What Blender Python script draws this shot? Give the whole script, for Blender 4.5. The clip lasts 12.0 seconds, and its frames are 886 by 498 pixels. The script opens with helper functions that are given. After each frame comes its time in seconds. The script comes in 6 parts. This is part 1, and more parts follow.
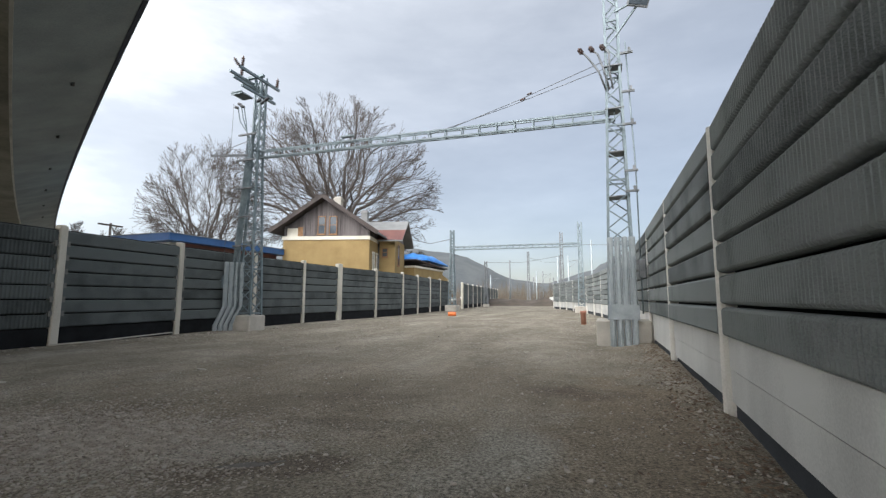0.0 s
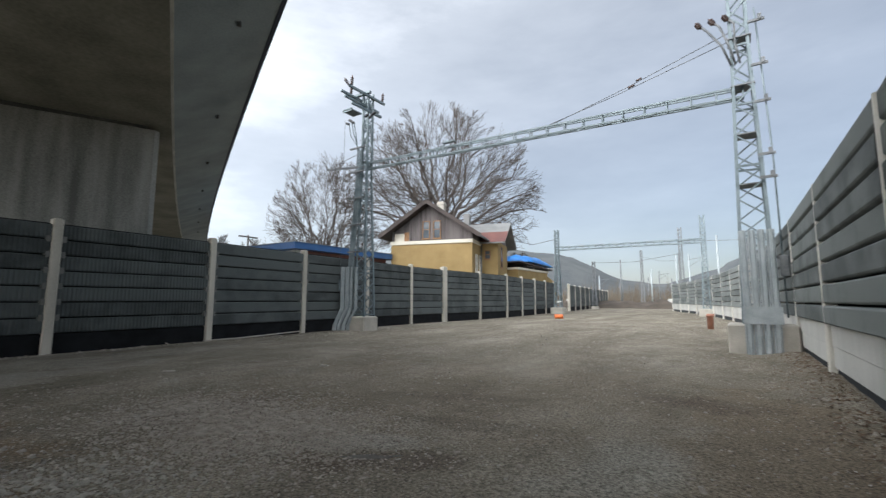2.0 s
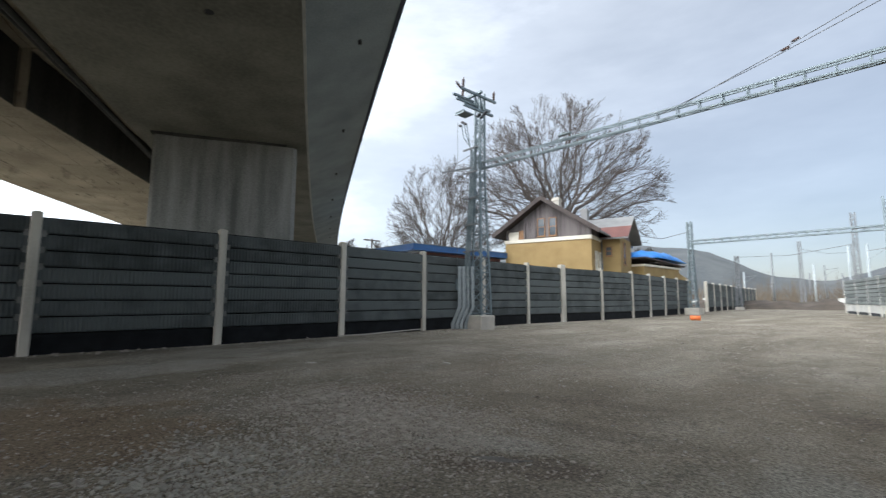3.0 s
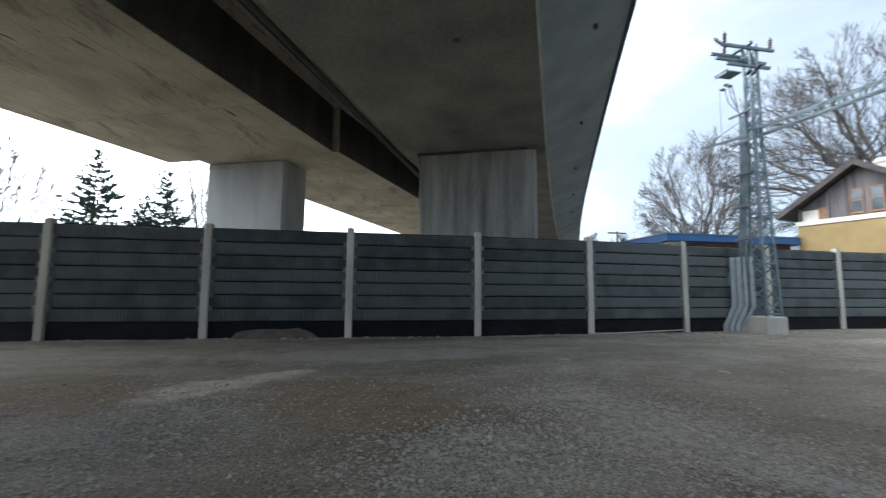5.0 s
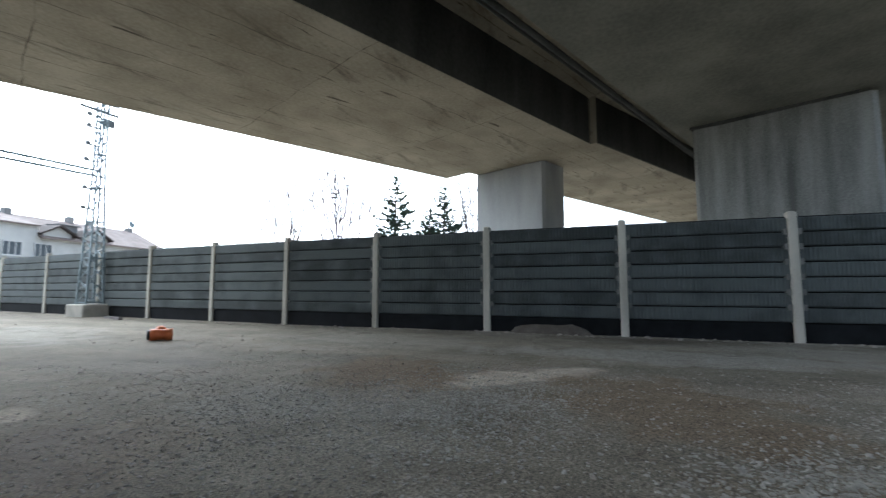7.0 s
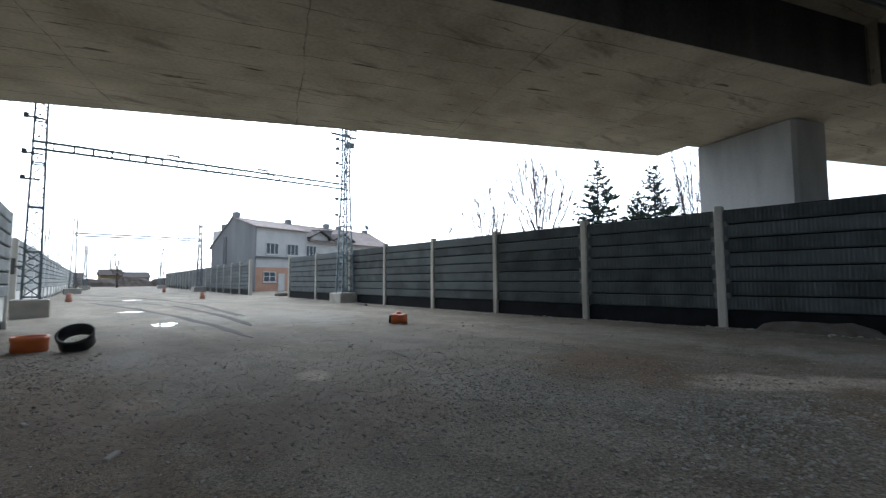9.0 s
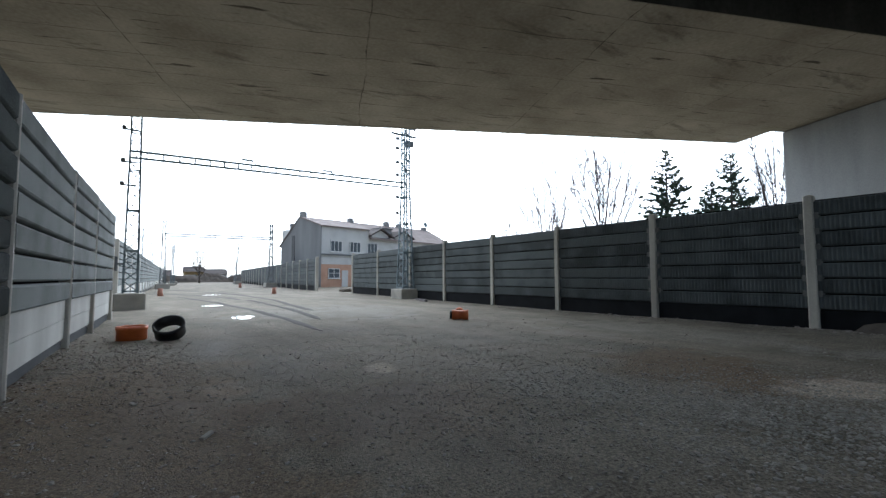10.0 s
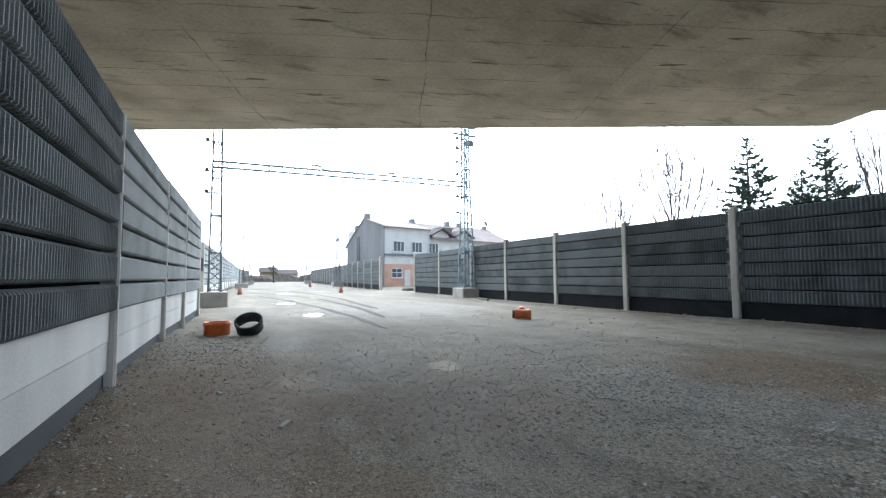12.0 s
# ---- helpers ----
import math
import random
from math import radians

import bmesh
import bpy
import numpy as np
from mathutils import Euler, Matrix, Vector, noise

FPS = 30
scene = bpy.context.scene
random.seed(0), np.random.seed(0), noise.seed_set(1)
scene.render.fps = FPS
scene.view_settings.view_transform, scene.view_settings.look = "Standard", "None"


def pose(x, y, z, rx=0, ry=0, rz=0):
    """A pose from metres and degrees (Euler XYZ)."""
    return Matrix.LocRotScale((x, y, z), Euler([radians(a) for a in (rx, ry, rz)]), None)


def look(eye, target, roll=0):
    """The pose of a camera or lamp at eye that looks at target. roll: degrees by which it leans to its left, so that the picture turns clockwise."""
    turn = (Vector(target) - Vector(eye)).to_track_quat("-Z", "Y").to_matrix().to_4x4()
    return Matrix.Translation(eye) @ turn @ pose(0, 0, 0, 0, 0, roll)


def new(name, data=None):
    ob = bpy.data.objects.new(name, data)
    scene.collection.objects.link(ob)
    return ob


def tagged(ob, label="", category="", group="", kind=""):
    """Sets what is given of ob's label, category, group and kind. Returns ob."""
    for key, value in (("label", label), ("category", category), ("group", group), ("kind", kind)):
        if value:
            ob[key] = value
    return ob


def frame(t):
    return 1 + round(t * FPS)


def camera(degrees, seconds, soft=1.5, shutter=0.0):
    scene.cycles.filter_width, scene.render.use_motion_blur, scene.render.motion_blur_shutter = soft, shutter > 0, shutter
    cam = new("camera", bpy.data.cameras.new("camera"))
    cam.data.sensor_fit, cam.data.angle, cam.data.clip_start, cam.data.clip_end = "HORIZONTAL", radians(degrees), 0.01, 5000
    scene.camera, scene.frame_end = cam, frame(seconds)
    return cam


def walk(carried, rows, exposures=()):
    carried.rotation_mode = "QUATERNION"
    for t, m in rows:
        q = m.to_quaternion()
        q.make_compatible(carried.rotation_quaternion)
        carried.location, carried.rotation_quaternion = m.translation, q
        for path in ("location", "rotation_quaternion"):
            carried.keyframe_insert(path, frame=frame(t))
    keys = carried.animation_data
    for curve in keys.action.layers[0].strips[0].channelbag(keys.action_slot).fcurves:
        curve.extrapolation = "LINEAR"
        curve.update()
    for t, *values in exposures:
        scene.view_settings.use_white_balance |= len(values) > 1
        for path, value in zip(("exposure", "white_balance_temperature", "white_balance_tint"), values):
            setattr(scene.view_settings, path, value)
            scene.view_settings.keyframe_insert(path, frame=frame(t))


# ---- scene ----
cam = camera(90.2, 12.0, soft=1.3, shutter=0.35)
PATH = [
    (0, (-0.784, -2.751, 1.317), (-1.474, -0.887, 1.538), 0.2),
    (0.5, (-0.786, -2.768, 1.315), (-1.541, -0.929, 1.539), 0.3),
    (1, (-0.788, -2.768, 1.311), (-1.624, -0.965, 1.537), 0.4),
    (1.5, (-0.798, -2.754, 1.309), (-1.758, -1.014, 1.537), 0.3),
    (2, (-0.834, -2.732, 1.305), (-1.934, -1.077, 1.535), 0.1),
    (2.5, (-0.897, -2.708, 1.303), (-2.189, -1.199, 1.532), 0.2),
    (3, (-0.973, -2.704, 1.302), (-2.458, -1.383, 1.527), 0.2),
    (5, (-1.067, -2.795, 1.321), (-3.021, -2.418, 1.522), 0.4),
    (5.5, (-1.155, -2.923, 1.33), (-3.144, -2.861, 1.527), 0.3),
    (6, (-1.17, -3.049, 1.333), (-3.15, -3.252, 1.525), 0.4),
    (6.5, (-1.173, -3.173, 1.333), (-3.111, -3.627, 1.519), 0.2),
    (7, (-1.174, -3.264, 1.334), (-3.031, -3.984, 1.513), 0.0),
    (7.5, (-1.135, -3.327, 1.331), (-2.883, -4.283, 1.503), -0.3),
    (9.5, (-0.981, -3.528, 1.305), (-2.243, -5.074, 1.437), -0.2),
    (10, (-0.943, -3.533, 1.3), (-2.114, -5.15, 1.427), -0.2),
    (10.5, (-0.917, -3.524, 1.293), (-1.999, -5.202, 1.416), -0.3),
    (11, (-0.917, -3.537, 1.292), (-1.923, -5.261, 1.416), -0.4),
    (11.5, (-0.922, -3.545, 1.293), (-1.884, -5.294, 1.417), -0.3),
    (12, (-0.918, -3.536, 1.29), (-1.857, -5.298, 1.415), -0.4),
]
EXPOSURES = [(0.0, 0.18, 6450, 10), (1.5, 0.05, 6380, 10), (2.2, 0.14, 6300, 9), (3.0, 0.22, 6200, 9), (5.0, 0.42, 5750, 6), (6.4, 0.4, 5650, 6), (7.5, 0.84, 5650, 7), (9.5, -0.3, 5600, 8), (10.5, 0.2, 5600, 7), (12.0, 0.88, 5600, 7)]
walk(cam, [(t, look(eye, target, roll)) for t, eye, target, roll in PATH], EXPOSURES)

# ---- world and sun: a bright overcast sky, thinnest towards the south ----
SUN_AZ, SUN_EL = 205.0, 34.0          # compass degrees (y is north), degrees up
world = bpy.data.worlds.new("overcast")
scene.world = world
world.use_nodes = True
wn, wl = world.node_tree.nodes, world.node_tree.links
wn.clear()


def wnode(kind, **values):
    n = wn.new(kind)
    for key, value in values.items():
        n.inputs[key].default_value = value
    return n


sun_way = Vector((math.sin(radians(SUN_AZ)) * math.cos(radians(SUN_EL)), math.cos(radians(SUN_AZ)) * math.cos(radians(SUN_EL)), math.sin(radians(SUN_EL))))
w_out = wn.new("ShaderNodeOutputWorld")
w_sky = wn.new("ShaderNodeTexSky")
w_sky.sky_type, w_sky.sun_disc = "NISHITA", False
w_sky.sun_elevation, w_sky.sun_rotation = radians(SUN_EL), radians(SUN_AZ)
w_co = wn.new("ShaderNodeTexCoord")
w_map = wn.new("ShaderNodeMapping")
w_map.inputs["Scale"].default_value = (1.0, 1.0, 3.2)
w_noise = wnode("ShaderNodeTexNoise", Scale=2.1, Detail=8.0, Roughness=0.58)
w_dot = wn.new("ShaderNodeVectorMath")
w_dot.operation = "DOT_PRODUCT"
w_dot.inputs[1].default_value = sun_way
w_add = wn.new("ShaderNodeMath")
w_add.operation = "MULTIPLY_ADD"
w_add.inputs[1].default_value, w_add.inputs[2].default_value = 0.45, -0.225
w_sum = wn.new("ShaderNodeMath")
w_ramp = wn.new("ShaderNodeValToRGB")
ramp = w_ramp.color_ramp
ramp.elements[0].position, ramp.elements[0].color = 0.0, (0.19, 0.205, 0.235, 1)
ramp.elements[1].position, ramp.elements[1].color = 1.0, (5.4, 5.35, 5.3, 1)
for at, col in ((0.28, (0.38, 0.403, 0.44, 1)), (0.50, (0.64, 0.665, 0.70, 1)), (0.72, (1.35, 1.36, 1.38, 1))):
    e = ramp.elements.new(at)
    e.color = col
w_half = wnode("ShaderNodeMapRange")
w_half.inputs["From Min"].default_value, w_half.inputs["From Max"].default_value = -1.0, 1.0
w_cloud = wnode("ShaderNodeBackground", Strength=1.0)
w_clear = wnode("ShaderNodeBackground", Strength=0.05)
w_mix = wn.new("ShaderNodeAddShader")
wl.new(w_co.outputs["Generated"], w_map.inputs["Vector"])
wl.new(w_map.outputs["Vector"], w_noise.inputs["Vector"])
wl.new(w_co.outputs["Generated"], w_dot.inputs[0])
wl.new(w_dot.outputs["Value"], w_half.inputs["Value"])
wl.new(w_noise.outputs["Fac"], w_add.inputs[0])
wl.new(w_half.outputs["Result"], w_sum.inputs[0])
wl.new(w_add.outputs[0], w_sum.inputs[1])
wl.new(w_sum.outputs[0], w_ramp.inputs["Fac"])
w_sep = wn.new("ShaderNodeSeparateXYZ")
w_lift = wnode("ShaderNodeMapRange")
w_lift.inputs["From Min"].default_value, w_lift.inputs["From Max"].default_value = 0.35, 1.0
w_lift.inputs["To Min"].default_value, w_lift.inputs["To Max"].default_value = 1.0, 0.72
wl.new(w_co.outputs["Generated"], w_sep.inputs[0])
wl.new(w_sep.outputs["Z"], w_lift.inputs["Value"])
wl.new(w_lift.outputs["Result"], w_cloud.inputs["Strength"])
wl.new(w_ramp.outputs["Color"], w_cloud.inputs["Color"])
wl.new(w_sky.outputs["Color"], w_clear.inputs["Color"])
wl.new(w_cloud.outputs[0], w_mix.inputs[0])
wl.new(w_clear.outputs[0], w_mix.inputs[1])
wl.new(w_mix.outputs[0], w_out.inputs["Surface"])

sun = new("sun", bpy.data.lights.new("sun", "SUN"))
sun.data.energy, sun.data.angle, sun.data.color = 0.5, radians(25), (1.0, 0.97, 0.93)
sun.matrix_world = look(sun_way * 100, (0, 0, 0))


# ---- materials ----
def material(name, dark, light, rough=0.8, scale=3.0, bump=0.2, fine=40.0, metal=0.0, vary=0.0, streak=0.0, mid=0.5, dist=0.01):
    """Two colours mixed by a broad and a fine noise at real-world size, with relief; vary: from piece to piece; streak: runs down the surface."""
    m = bpy.data.materials.new(name)
    m.use_nodes = True
    n, l = m.node_tree.nodes, m.node_tree.links
    b = n["Principled BSDF"]
    b.inputs["Metallic"].default_value = metal
    geo = n.new("ShaderNodeNewGeometry")
    broad = n.new("ShaderNodeTexNoise")
    broad.inputs["Scale"].default_value, broad.inputs["Detail"].default_value = scale, 6.0
    small = n.new("ShaderNodeTexNoise")
    small.inputs["Scale"].default_value, small.inputs["Detail"].default_value = fine, 4.0
    if streak:
        mp = n.new("ShaderNodeMapping")
        mp.inputs["Scale"].default_value = (1.0, 1.0, 1.0 / streak)
        l.new(geo.outputs["Position"], mp.inputs["Vector"])
        l.new(mp.outputs["Vector"], broad.inputs["Vector"])
    else:
        l.new(geo.outputs["Position"], broad.inputs["Vector"])
    l.new(geo.outputs["Position"], small.inputs["Vector"])
    add = n.new("ShaderNodeMath")
    add.operation = "MULTIPLY_ADD"
    add.inputs[1].default_value = 0.45
    l.new(small.outputs["Fac"], add.inputs[0])
    l.new(broad.outputs["Fac"], add.inputs[2])
    top = add
    if vary:
        info = n.new("ShaderNodeObjectInfo")
        more = n.new("ShaderNodeMath")
        more.operation = "MULTIPLY_ADD"
        more.inputs[1].default_value = vary
        l.new(info.outputs["Random"], more.inputs[0])
        l.new(add.outputs[0], more.inputs[2])
        top = more
    r = n.new("ShaderNodeValToRGB")
    shift = 0.225 + vary / 2
    r.color_ramp.elements[0].position, r.color_ramp.elements[0].color = mid - 0.22 + shift, (*dark, 1)
    r.color_ramp.elements[1].position, r.color_ramp.elements[1].color = mid + 0.22 + shift, (*light, 1)
    l.new(top.outputs[0], r.inputs["Fac"])
    l.new(r.outputs["Color"], b.inputs["Base Color"])
    rr = n.new("ShaderNodeMapRange")
    rr.inputs["To Min"].default_value, rr.inputs["To Max"].default_value = max(0.03, rough - 0.12), min(1.0, rough + 0.12)
    l.new(broad.outputs["Fac"], rr.inputs["Value"])
    l.new(rr.outputs["Result"], b.inputs["Roughness"])
    if bump:
        bp = n.new("ShaderNodeBump")
        bp.inputs["Strength"].default_value, bp.inputs["Distance"].default_value = bump, dist
        l.new(small.outputs["Fac"], bp.inputs["Height"])
        l.new(bp.outputs["Normal"], b.inputs["Normal"])
    return m


# one tone for each wall; west panels about half as bright as east
PANEL = material("east_panel", (0.096, 0.110, 0.108), (0.202, 0.222, 0.217), 0.9, 1.3, 0.6, 90, vary=0.35)
PANEL_WEST = material("west_panel", (0.046, 0.053, 0.052), (0.102, 0.115, 0.113), 0.88, 1.3, 0.6, 90, vary=0.35)
CLIP_MAT = material("clip_plastic", (0.12, 0.12, 0.112), (0.21, 0.205, 0.19), 0.8, 4.0, 0.1, 40)
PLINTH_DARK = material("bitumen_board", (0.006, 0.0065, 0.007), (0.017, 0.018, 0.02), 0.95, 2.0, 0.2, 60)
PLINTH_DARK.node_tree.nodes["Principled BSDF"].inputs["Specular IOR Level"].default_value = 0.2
POST = material("post_concrete", (0.36, 0.335, 0.28), (0.59, 0.555, 0.475), 0.85, 2.2, 0.3, 50, vary=0.2, streak=4)
POST_PALE = material("pale_post_concrete", (0.52, 0.50, 0.45), (0.74, 0.72, 0.66), 0.8, 2.2, 0.3, 50, vary=0.2, streak=4)
PLINTH_BLUE = material("slate_board", (0.016, 0.02, 0.024), (0.04, 0.046, 0.052), 0.95, 2.0, 0.2, 60)
PLINTH = material("plinth_concrete", (0.40, 0.402, 0.38), (0.61, 0.61, 0.575), 0.85, 1.2, 0.2, 60, vary=0.2, streak=3)
# north deck only; about half the tone of the south deck's soffit
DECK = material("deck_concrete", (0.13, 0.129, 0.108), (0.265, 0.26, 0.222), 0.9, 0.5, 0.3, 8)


def soffit_material():
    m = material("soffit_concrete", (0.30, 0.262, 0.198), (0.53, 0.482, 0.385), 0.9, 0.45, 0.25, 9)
    n, l = m.node_tree.nodes, m.node_tree.links
    b = n["Principled BSDF"]
    old = b.inputs["Base Color"].links[0].from_socket
    geo = n.new("ShaderNodeNewGeometry")
    turn = n.new("ShaderNodeMapping")
    turn.inputs["Rotation"].default_value = (0, 0, radians(23))
    l.new(geo.outputs["Position"], turn.inputs["Vector"])
    seam = n.new("ShaderNodeTexBrick")
    seam.inputs["Scale"].default_value = 1.0
    seam.inputs["Brick Width"].default_value, seam.inputs["Row Height"].default_value = 6.6, 1.2
    seam.offset = 0.0
    seam.inputs["Mortar Size"].default_value, seam.inputs["Mortar Smooth"].default_value = 0.024, 0.5
    seam.inputs["Color1"].default_value = seam.inputs["Color2"].default_value = (0, 0, 0, 1)
    seam.inputs["Mortar"].default_value = (1, 1, 1, 1)
    bend = n.new("ShaderNodeTexNoise")
    bend.inputs["Scale"].default_value = 0.7
    l.new(turn.outputs["Vector"], bend.inputs["Vector"])
    shift = n.new("ShaderNodeVectorMath")
    shift.operation = "MULTIPLY_ADD"
    shift.inputs[1].default_value = (0.3, 0.3, 0.0)
    l.new(bend.outputs["Color"], shift.inputs[0])
    l.new(turn.outputs["Vector"], shift.inputs[2])
    l.new(shift.outputs["Vector"], seam.inputs["Vector"])
    blot = n.new("ShaderNodeTexNoise")
    blot.inputs["Scale"].default_value, blot.inputs["Detail"].default_value = 0.9, 8.0
    blot.inputs["Roughness"].default_value = 0.68
    stretch = n.new("ShaderNodeMapping")
    stretch.inputs["Rotation"].default_value = (0, 0, radians(23))
    stretch.inputs["Scale"].default_value = (0.35, 1.3, 1.0)
    l.new(geo.outputs["Position"], stretch.inputs["Vector"])
    l.new(stretch.outputs["Vector"], blot.inputs["Vector"])
    stain = n.new("ShaderNodeMapRange")
    stain.inputs["From Min"].default_value, stain.inputs["From Max"].default_value = 0.57, 0.72
    l.new(blot.outputs["Fac"], stain.inputs["Value"])
    part_seam = n.new("ShaderNodeMapRange")
    part_seam.inputs["From Min"].default_value, part_seam.inputs["From Max"].default_value = 0.42, 0.6
    part_seam.inputs["To Min"].default_value, part_seam.inputs["To Max"].default_value = 0.1, 0.8
    l.new(blot.outputs["Fac"], part_seam.inputs["Value"])
    lines = n.new("ShaderNodeMath")
    lines.operation = "MULTIPLY"
    l.new(seam.outputs["Color"], lines.inputs[0])
    l.new(part_seam.outputs["Result"], lines.inputs[1])
    both = n.new("ShaderNodeMath")
    both.operation = "MAXIMUM"
    half = n.new("ShaderNodeMath")
    half.operation = "MULTIPLY"
    half.inputs[1].default_value = 0.68
    l.new(stain.outputs["Result"], half.inputs[0])
    l.new(lines.outputs[0], both.inputs[0])
    l.new(half.outputs[0], both.inputs[1])
    # short dark spalls that follow the shuttering boards
    long_way = n.new("ShaderNodeMapping")
    long_way.inputs["Scale"].default_value = (0.42, 3.6, 1.0)
    l.new(shift.outputs["Vector"], long_way.inputs["Vector"])
    dash = n.new("ShaderNodeTexNoise")
    dash.inputs["Scale"].default_value, dash.inputs["Detail"].default_value = 1.0, 4.0
    dash.inputs["Roughness"].default_value = 0.55
    l.new(long_way.outputs["Vector"], dash.inputs["Vector"])
    spall = n.new("ShaderNodeMapRange")
    spall.inputs["From Min"].default_value, spall.inputs["From Max"].default_value = 0.645, 0.69
    spall.inputs["To Max"].default_value = 0.85
    l.new(dash.outputs["Fac"], spall.inputs["Value"])
    marks = n.new("ShaderNodeMath")
    marks.operation = "MAXIMUM"
    l.new(both.outputs[0], marks.inputs[0])
    l.new(spall.outputs["Result"], marks.inputs[1])
    mx = n.new("ShaderNodeMix")
    mx.data_type = "RGBA"
    l.new(marks.outputs[0], mx.inputs["Factor"])
    l.new(old, mx.inputs["A"])
    mx.inputs["B"].default_value = (0.055, 0.042, 0.03, 1)
    l.new(mx.outputs["Result"], b.inputs["Base Color"])
    return m


SOFFIT_MAT = soffit_material()
# streaked dark concrete; on the webs it carries the shade between the decks
DECK_DARK = material("stained_shaded_concrete", (0.025, 0.027, 0.026), (0.085, 0.086, 0.08), 0.85, 0.9, 0.3, 8, streak=4)
PIER = material("pier_concrete", (0.11, 0.112, 0.104), (0.33, 0.33, 0.31), 0.9, 1.7, 0.3, 20, streak=9)
PIER_PALE = material("pale_pier_concrete", (0.27, 0.28, 0.28), (0.42, 0.43, 0.43), 0.9, 1.0, 0.2, 20, streak=5)
FASCIA = material("fascia_concrete", (0.19, 0.225, 0.24), (0.31, 0.355, 0.375), 0.85, 0.6, 0.2, 20)
# even dark blue tone for the edge beam
EDGE_BLUE = material("dark_edge_beam", (0.03, 0.036, 0.06), (0.06, 0.07, 0.105), 0.7, 1.0, 0.1, 20)
STEEL = material("galvanised_steel", (0.115, 0.152, 0.168), (0.235, 0.285, 0.305), 0.5, 3.0, 0.1, 30, metal=0.35)
STEEL_DARK = material("weathered_steel", (0.10, 0.11, 0.115), (0.24, 0.25, 0.26), 0.6, 3.0, 0.1, 30, metal=0.3)
BAND_MAT = material("fresh_zinc", (0.27, 0.31, 0.325), (0.42, 0.46, 0.475), 0.5, 3.0, 0.1, 30, metal=0.3)
BLOCK = material("block_concrete", (0.33, 0.31, 0.27), (0.52, 0.49, 0.43), 0.9, 1.8, 0.4, 40)
RENDER = material("ochre_render", (0.27, 0.185, 0.075), (0.38, 0.27, 0.12), 0.9, 0.8, 0.2, 30)
TRIM = material("cream_trim", (0.62, 0.58, 0.48), (0.78, 0.74, 0.64), 0.85, 1.5, 0.1, 30)
BOARDS = material("weathered_boards", (0.085, 0.074, 0.072), (0.19, 0.168, 0.165), 0.85, 2.0, 0.3, 25, vary=0.3, streak=8)
ROOF = material("brown_roof", (0.04, 0.032, 0.03), (0.09, 0.072, 0.066), 0.85, 1.5, 0.3, 20)
ROOF_RED = material("red_sheet_roof", (0.105, 0.042, 0.036), (0.18, 0.076, 0.064), 0.6, 1.0, 0.1, 20)
TILES = material("faded_tile_roof", (0.19, 0.152, 0.138), (0.30, 0.255, 0.235), 0.9, 1.0, 0.3, 12)
ROOF_GREY = material("grey_sheet_roof", (0.15, 0.155, 0.155), (0.25, 0.255, 0.25), 0.6, 1.0, 0.1, 20)
TARP = material("blue_tarpaulin", (0.02, 0.16, 0.52), (0.05, 0.28, 0.72), 0.45, 2.0, 0.3, 6)
FASCIA_BLUE = material("blue_fascia", (0.025, 0.09, 0.25), (0.045, 0.14, 0.34), 0.5, 1.0, 0.05, 20)
FRAME_WHITE = material("white_paint", (0.70, 0.70, 0.69), (0.82, 0.82, 0.80), 0.6, 1.0, 0.05, 20)
WHITE = material("white_plaster", (0.58, 0.58, 0.565), (0.73, 0.73, 0.71), 0.85, 0.7, 0.1, 20)
PINK = material("salmon_plaster", (0.52, 0.30, 0.20), (0.66, 0.42, 0.30), 0.85, 0.8, 0.1, 20)
GREYWALL = material("grey_plaster", (0.20, 0.20, 0.20), (0.34, 0.34, 0.335), 0.9, 0.5, 0.2, 20, streak=5)
WOOD = material("stained_timber", (0.20, 0.10, 0.04), (0.38, 0.21, 0.10), 0.7, 4.0, 0.2, 40)
GLASS = material("window_glass", (0.05, 0.065, 0.08), (0.11, 0.13, 0.15), 0.12, 1.0, 0.0, 10)
BARK = material("bark", (0.055, 0.047, 0.042), (0.14, 0.12, 0.105), 0.95, 3.0, 0.4, 30)
NEEDLES = material("needles", (0.04, 0.066, 0.046), (0.09, 0.13, 0.09), 0.9, 2.0, 0.2, 20)
ORANGE = material("orange_plastic", (0.62, 0.13, 0.03), (0.80, 0.22, 0.06), 0.5, 4.0, 0.05, 40)
BLACK = material("black_plastic", (0.012, 0.013, 0.016), (0.03, 0.032, 0.036), 0.45, 4.0, 0.05, 40)
CERAMIC = material("brown_ceramic", (0.05, 0.03, 0.024), (0.09, 0.05, 0.042), 0.25, 4.0, 0.0, 40)
STONE = material("crushed_stone", (0.235, 0.22, 0.186), (0.42, 0.396, 0.345), 0.9, 9.0, 0.4, 60)
FAR_HILL = material("wooded_hill", (0.055, 0.064, 0.07), (0.10, 0.108, 0.11), 1.0, 0.02, 0.0, 0.3)
SCRUB = material("dry_scrub", (0.065, 0.053, 0.038), (0.15, 0.122, 0.09), 1.0, 1.0, 0.0, 12)


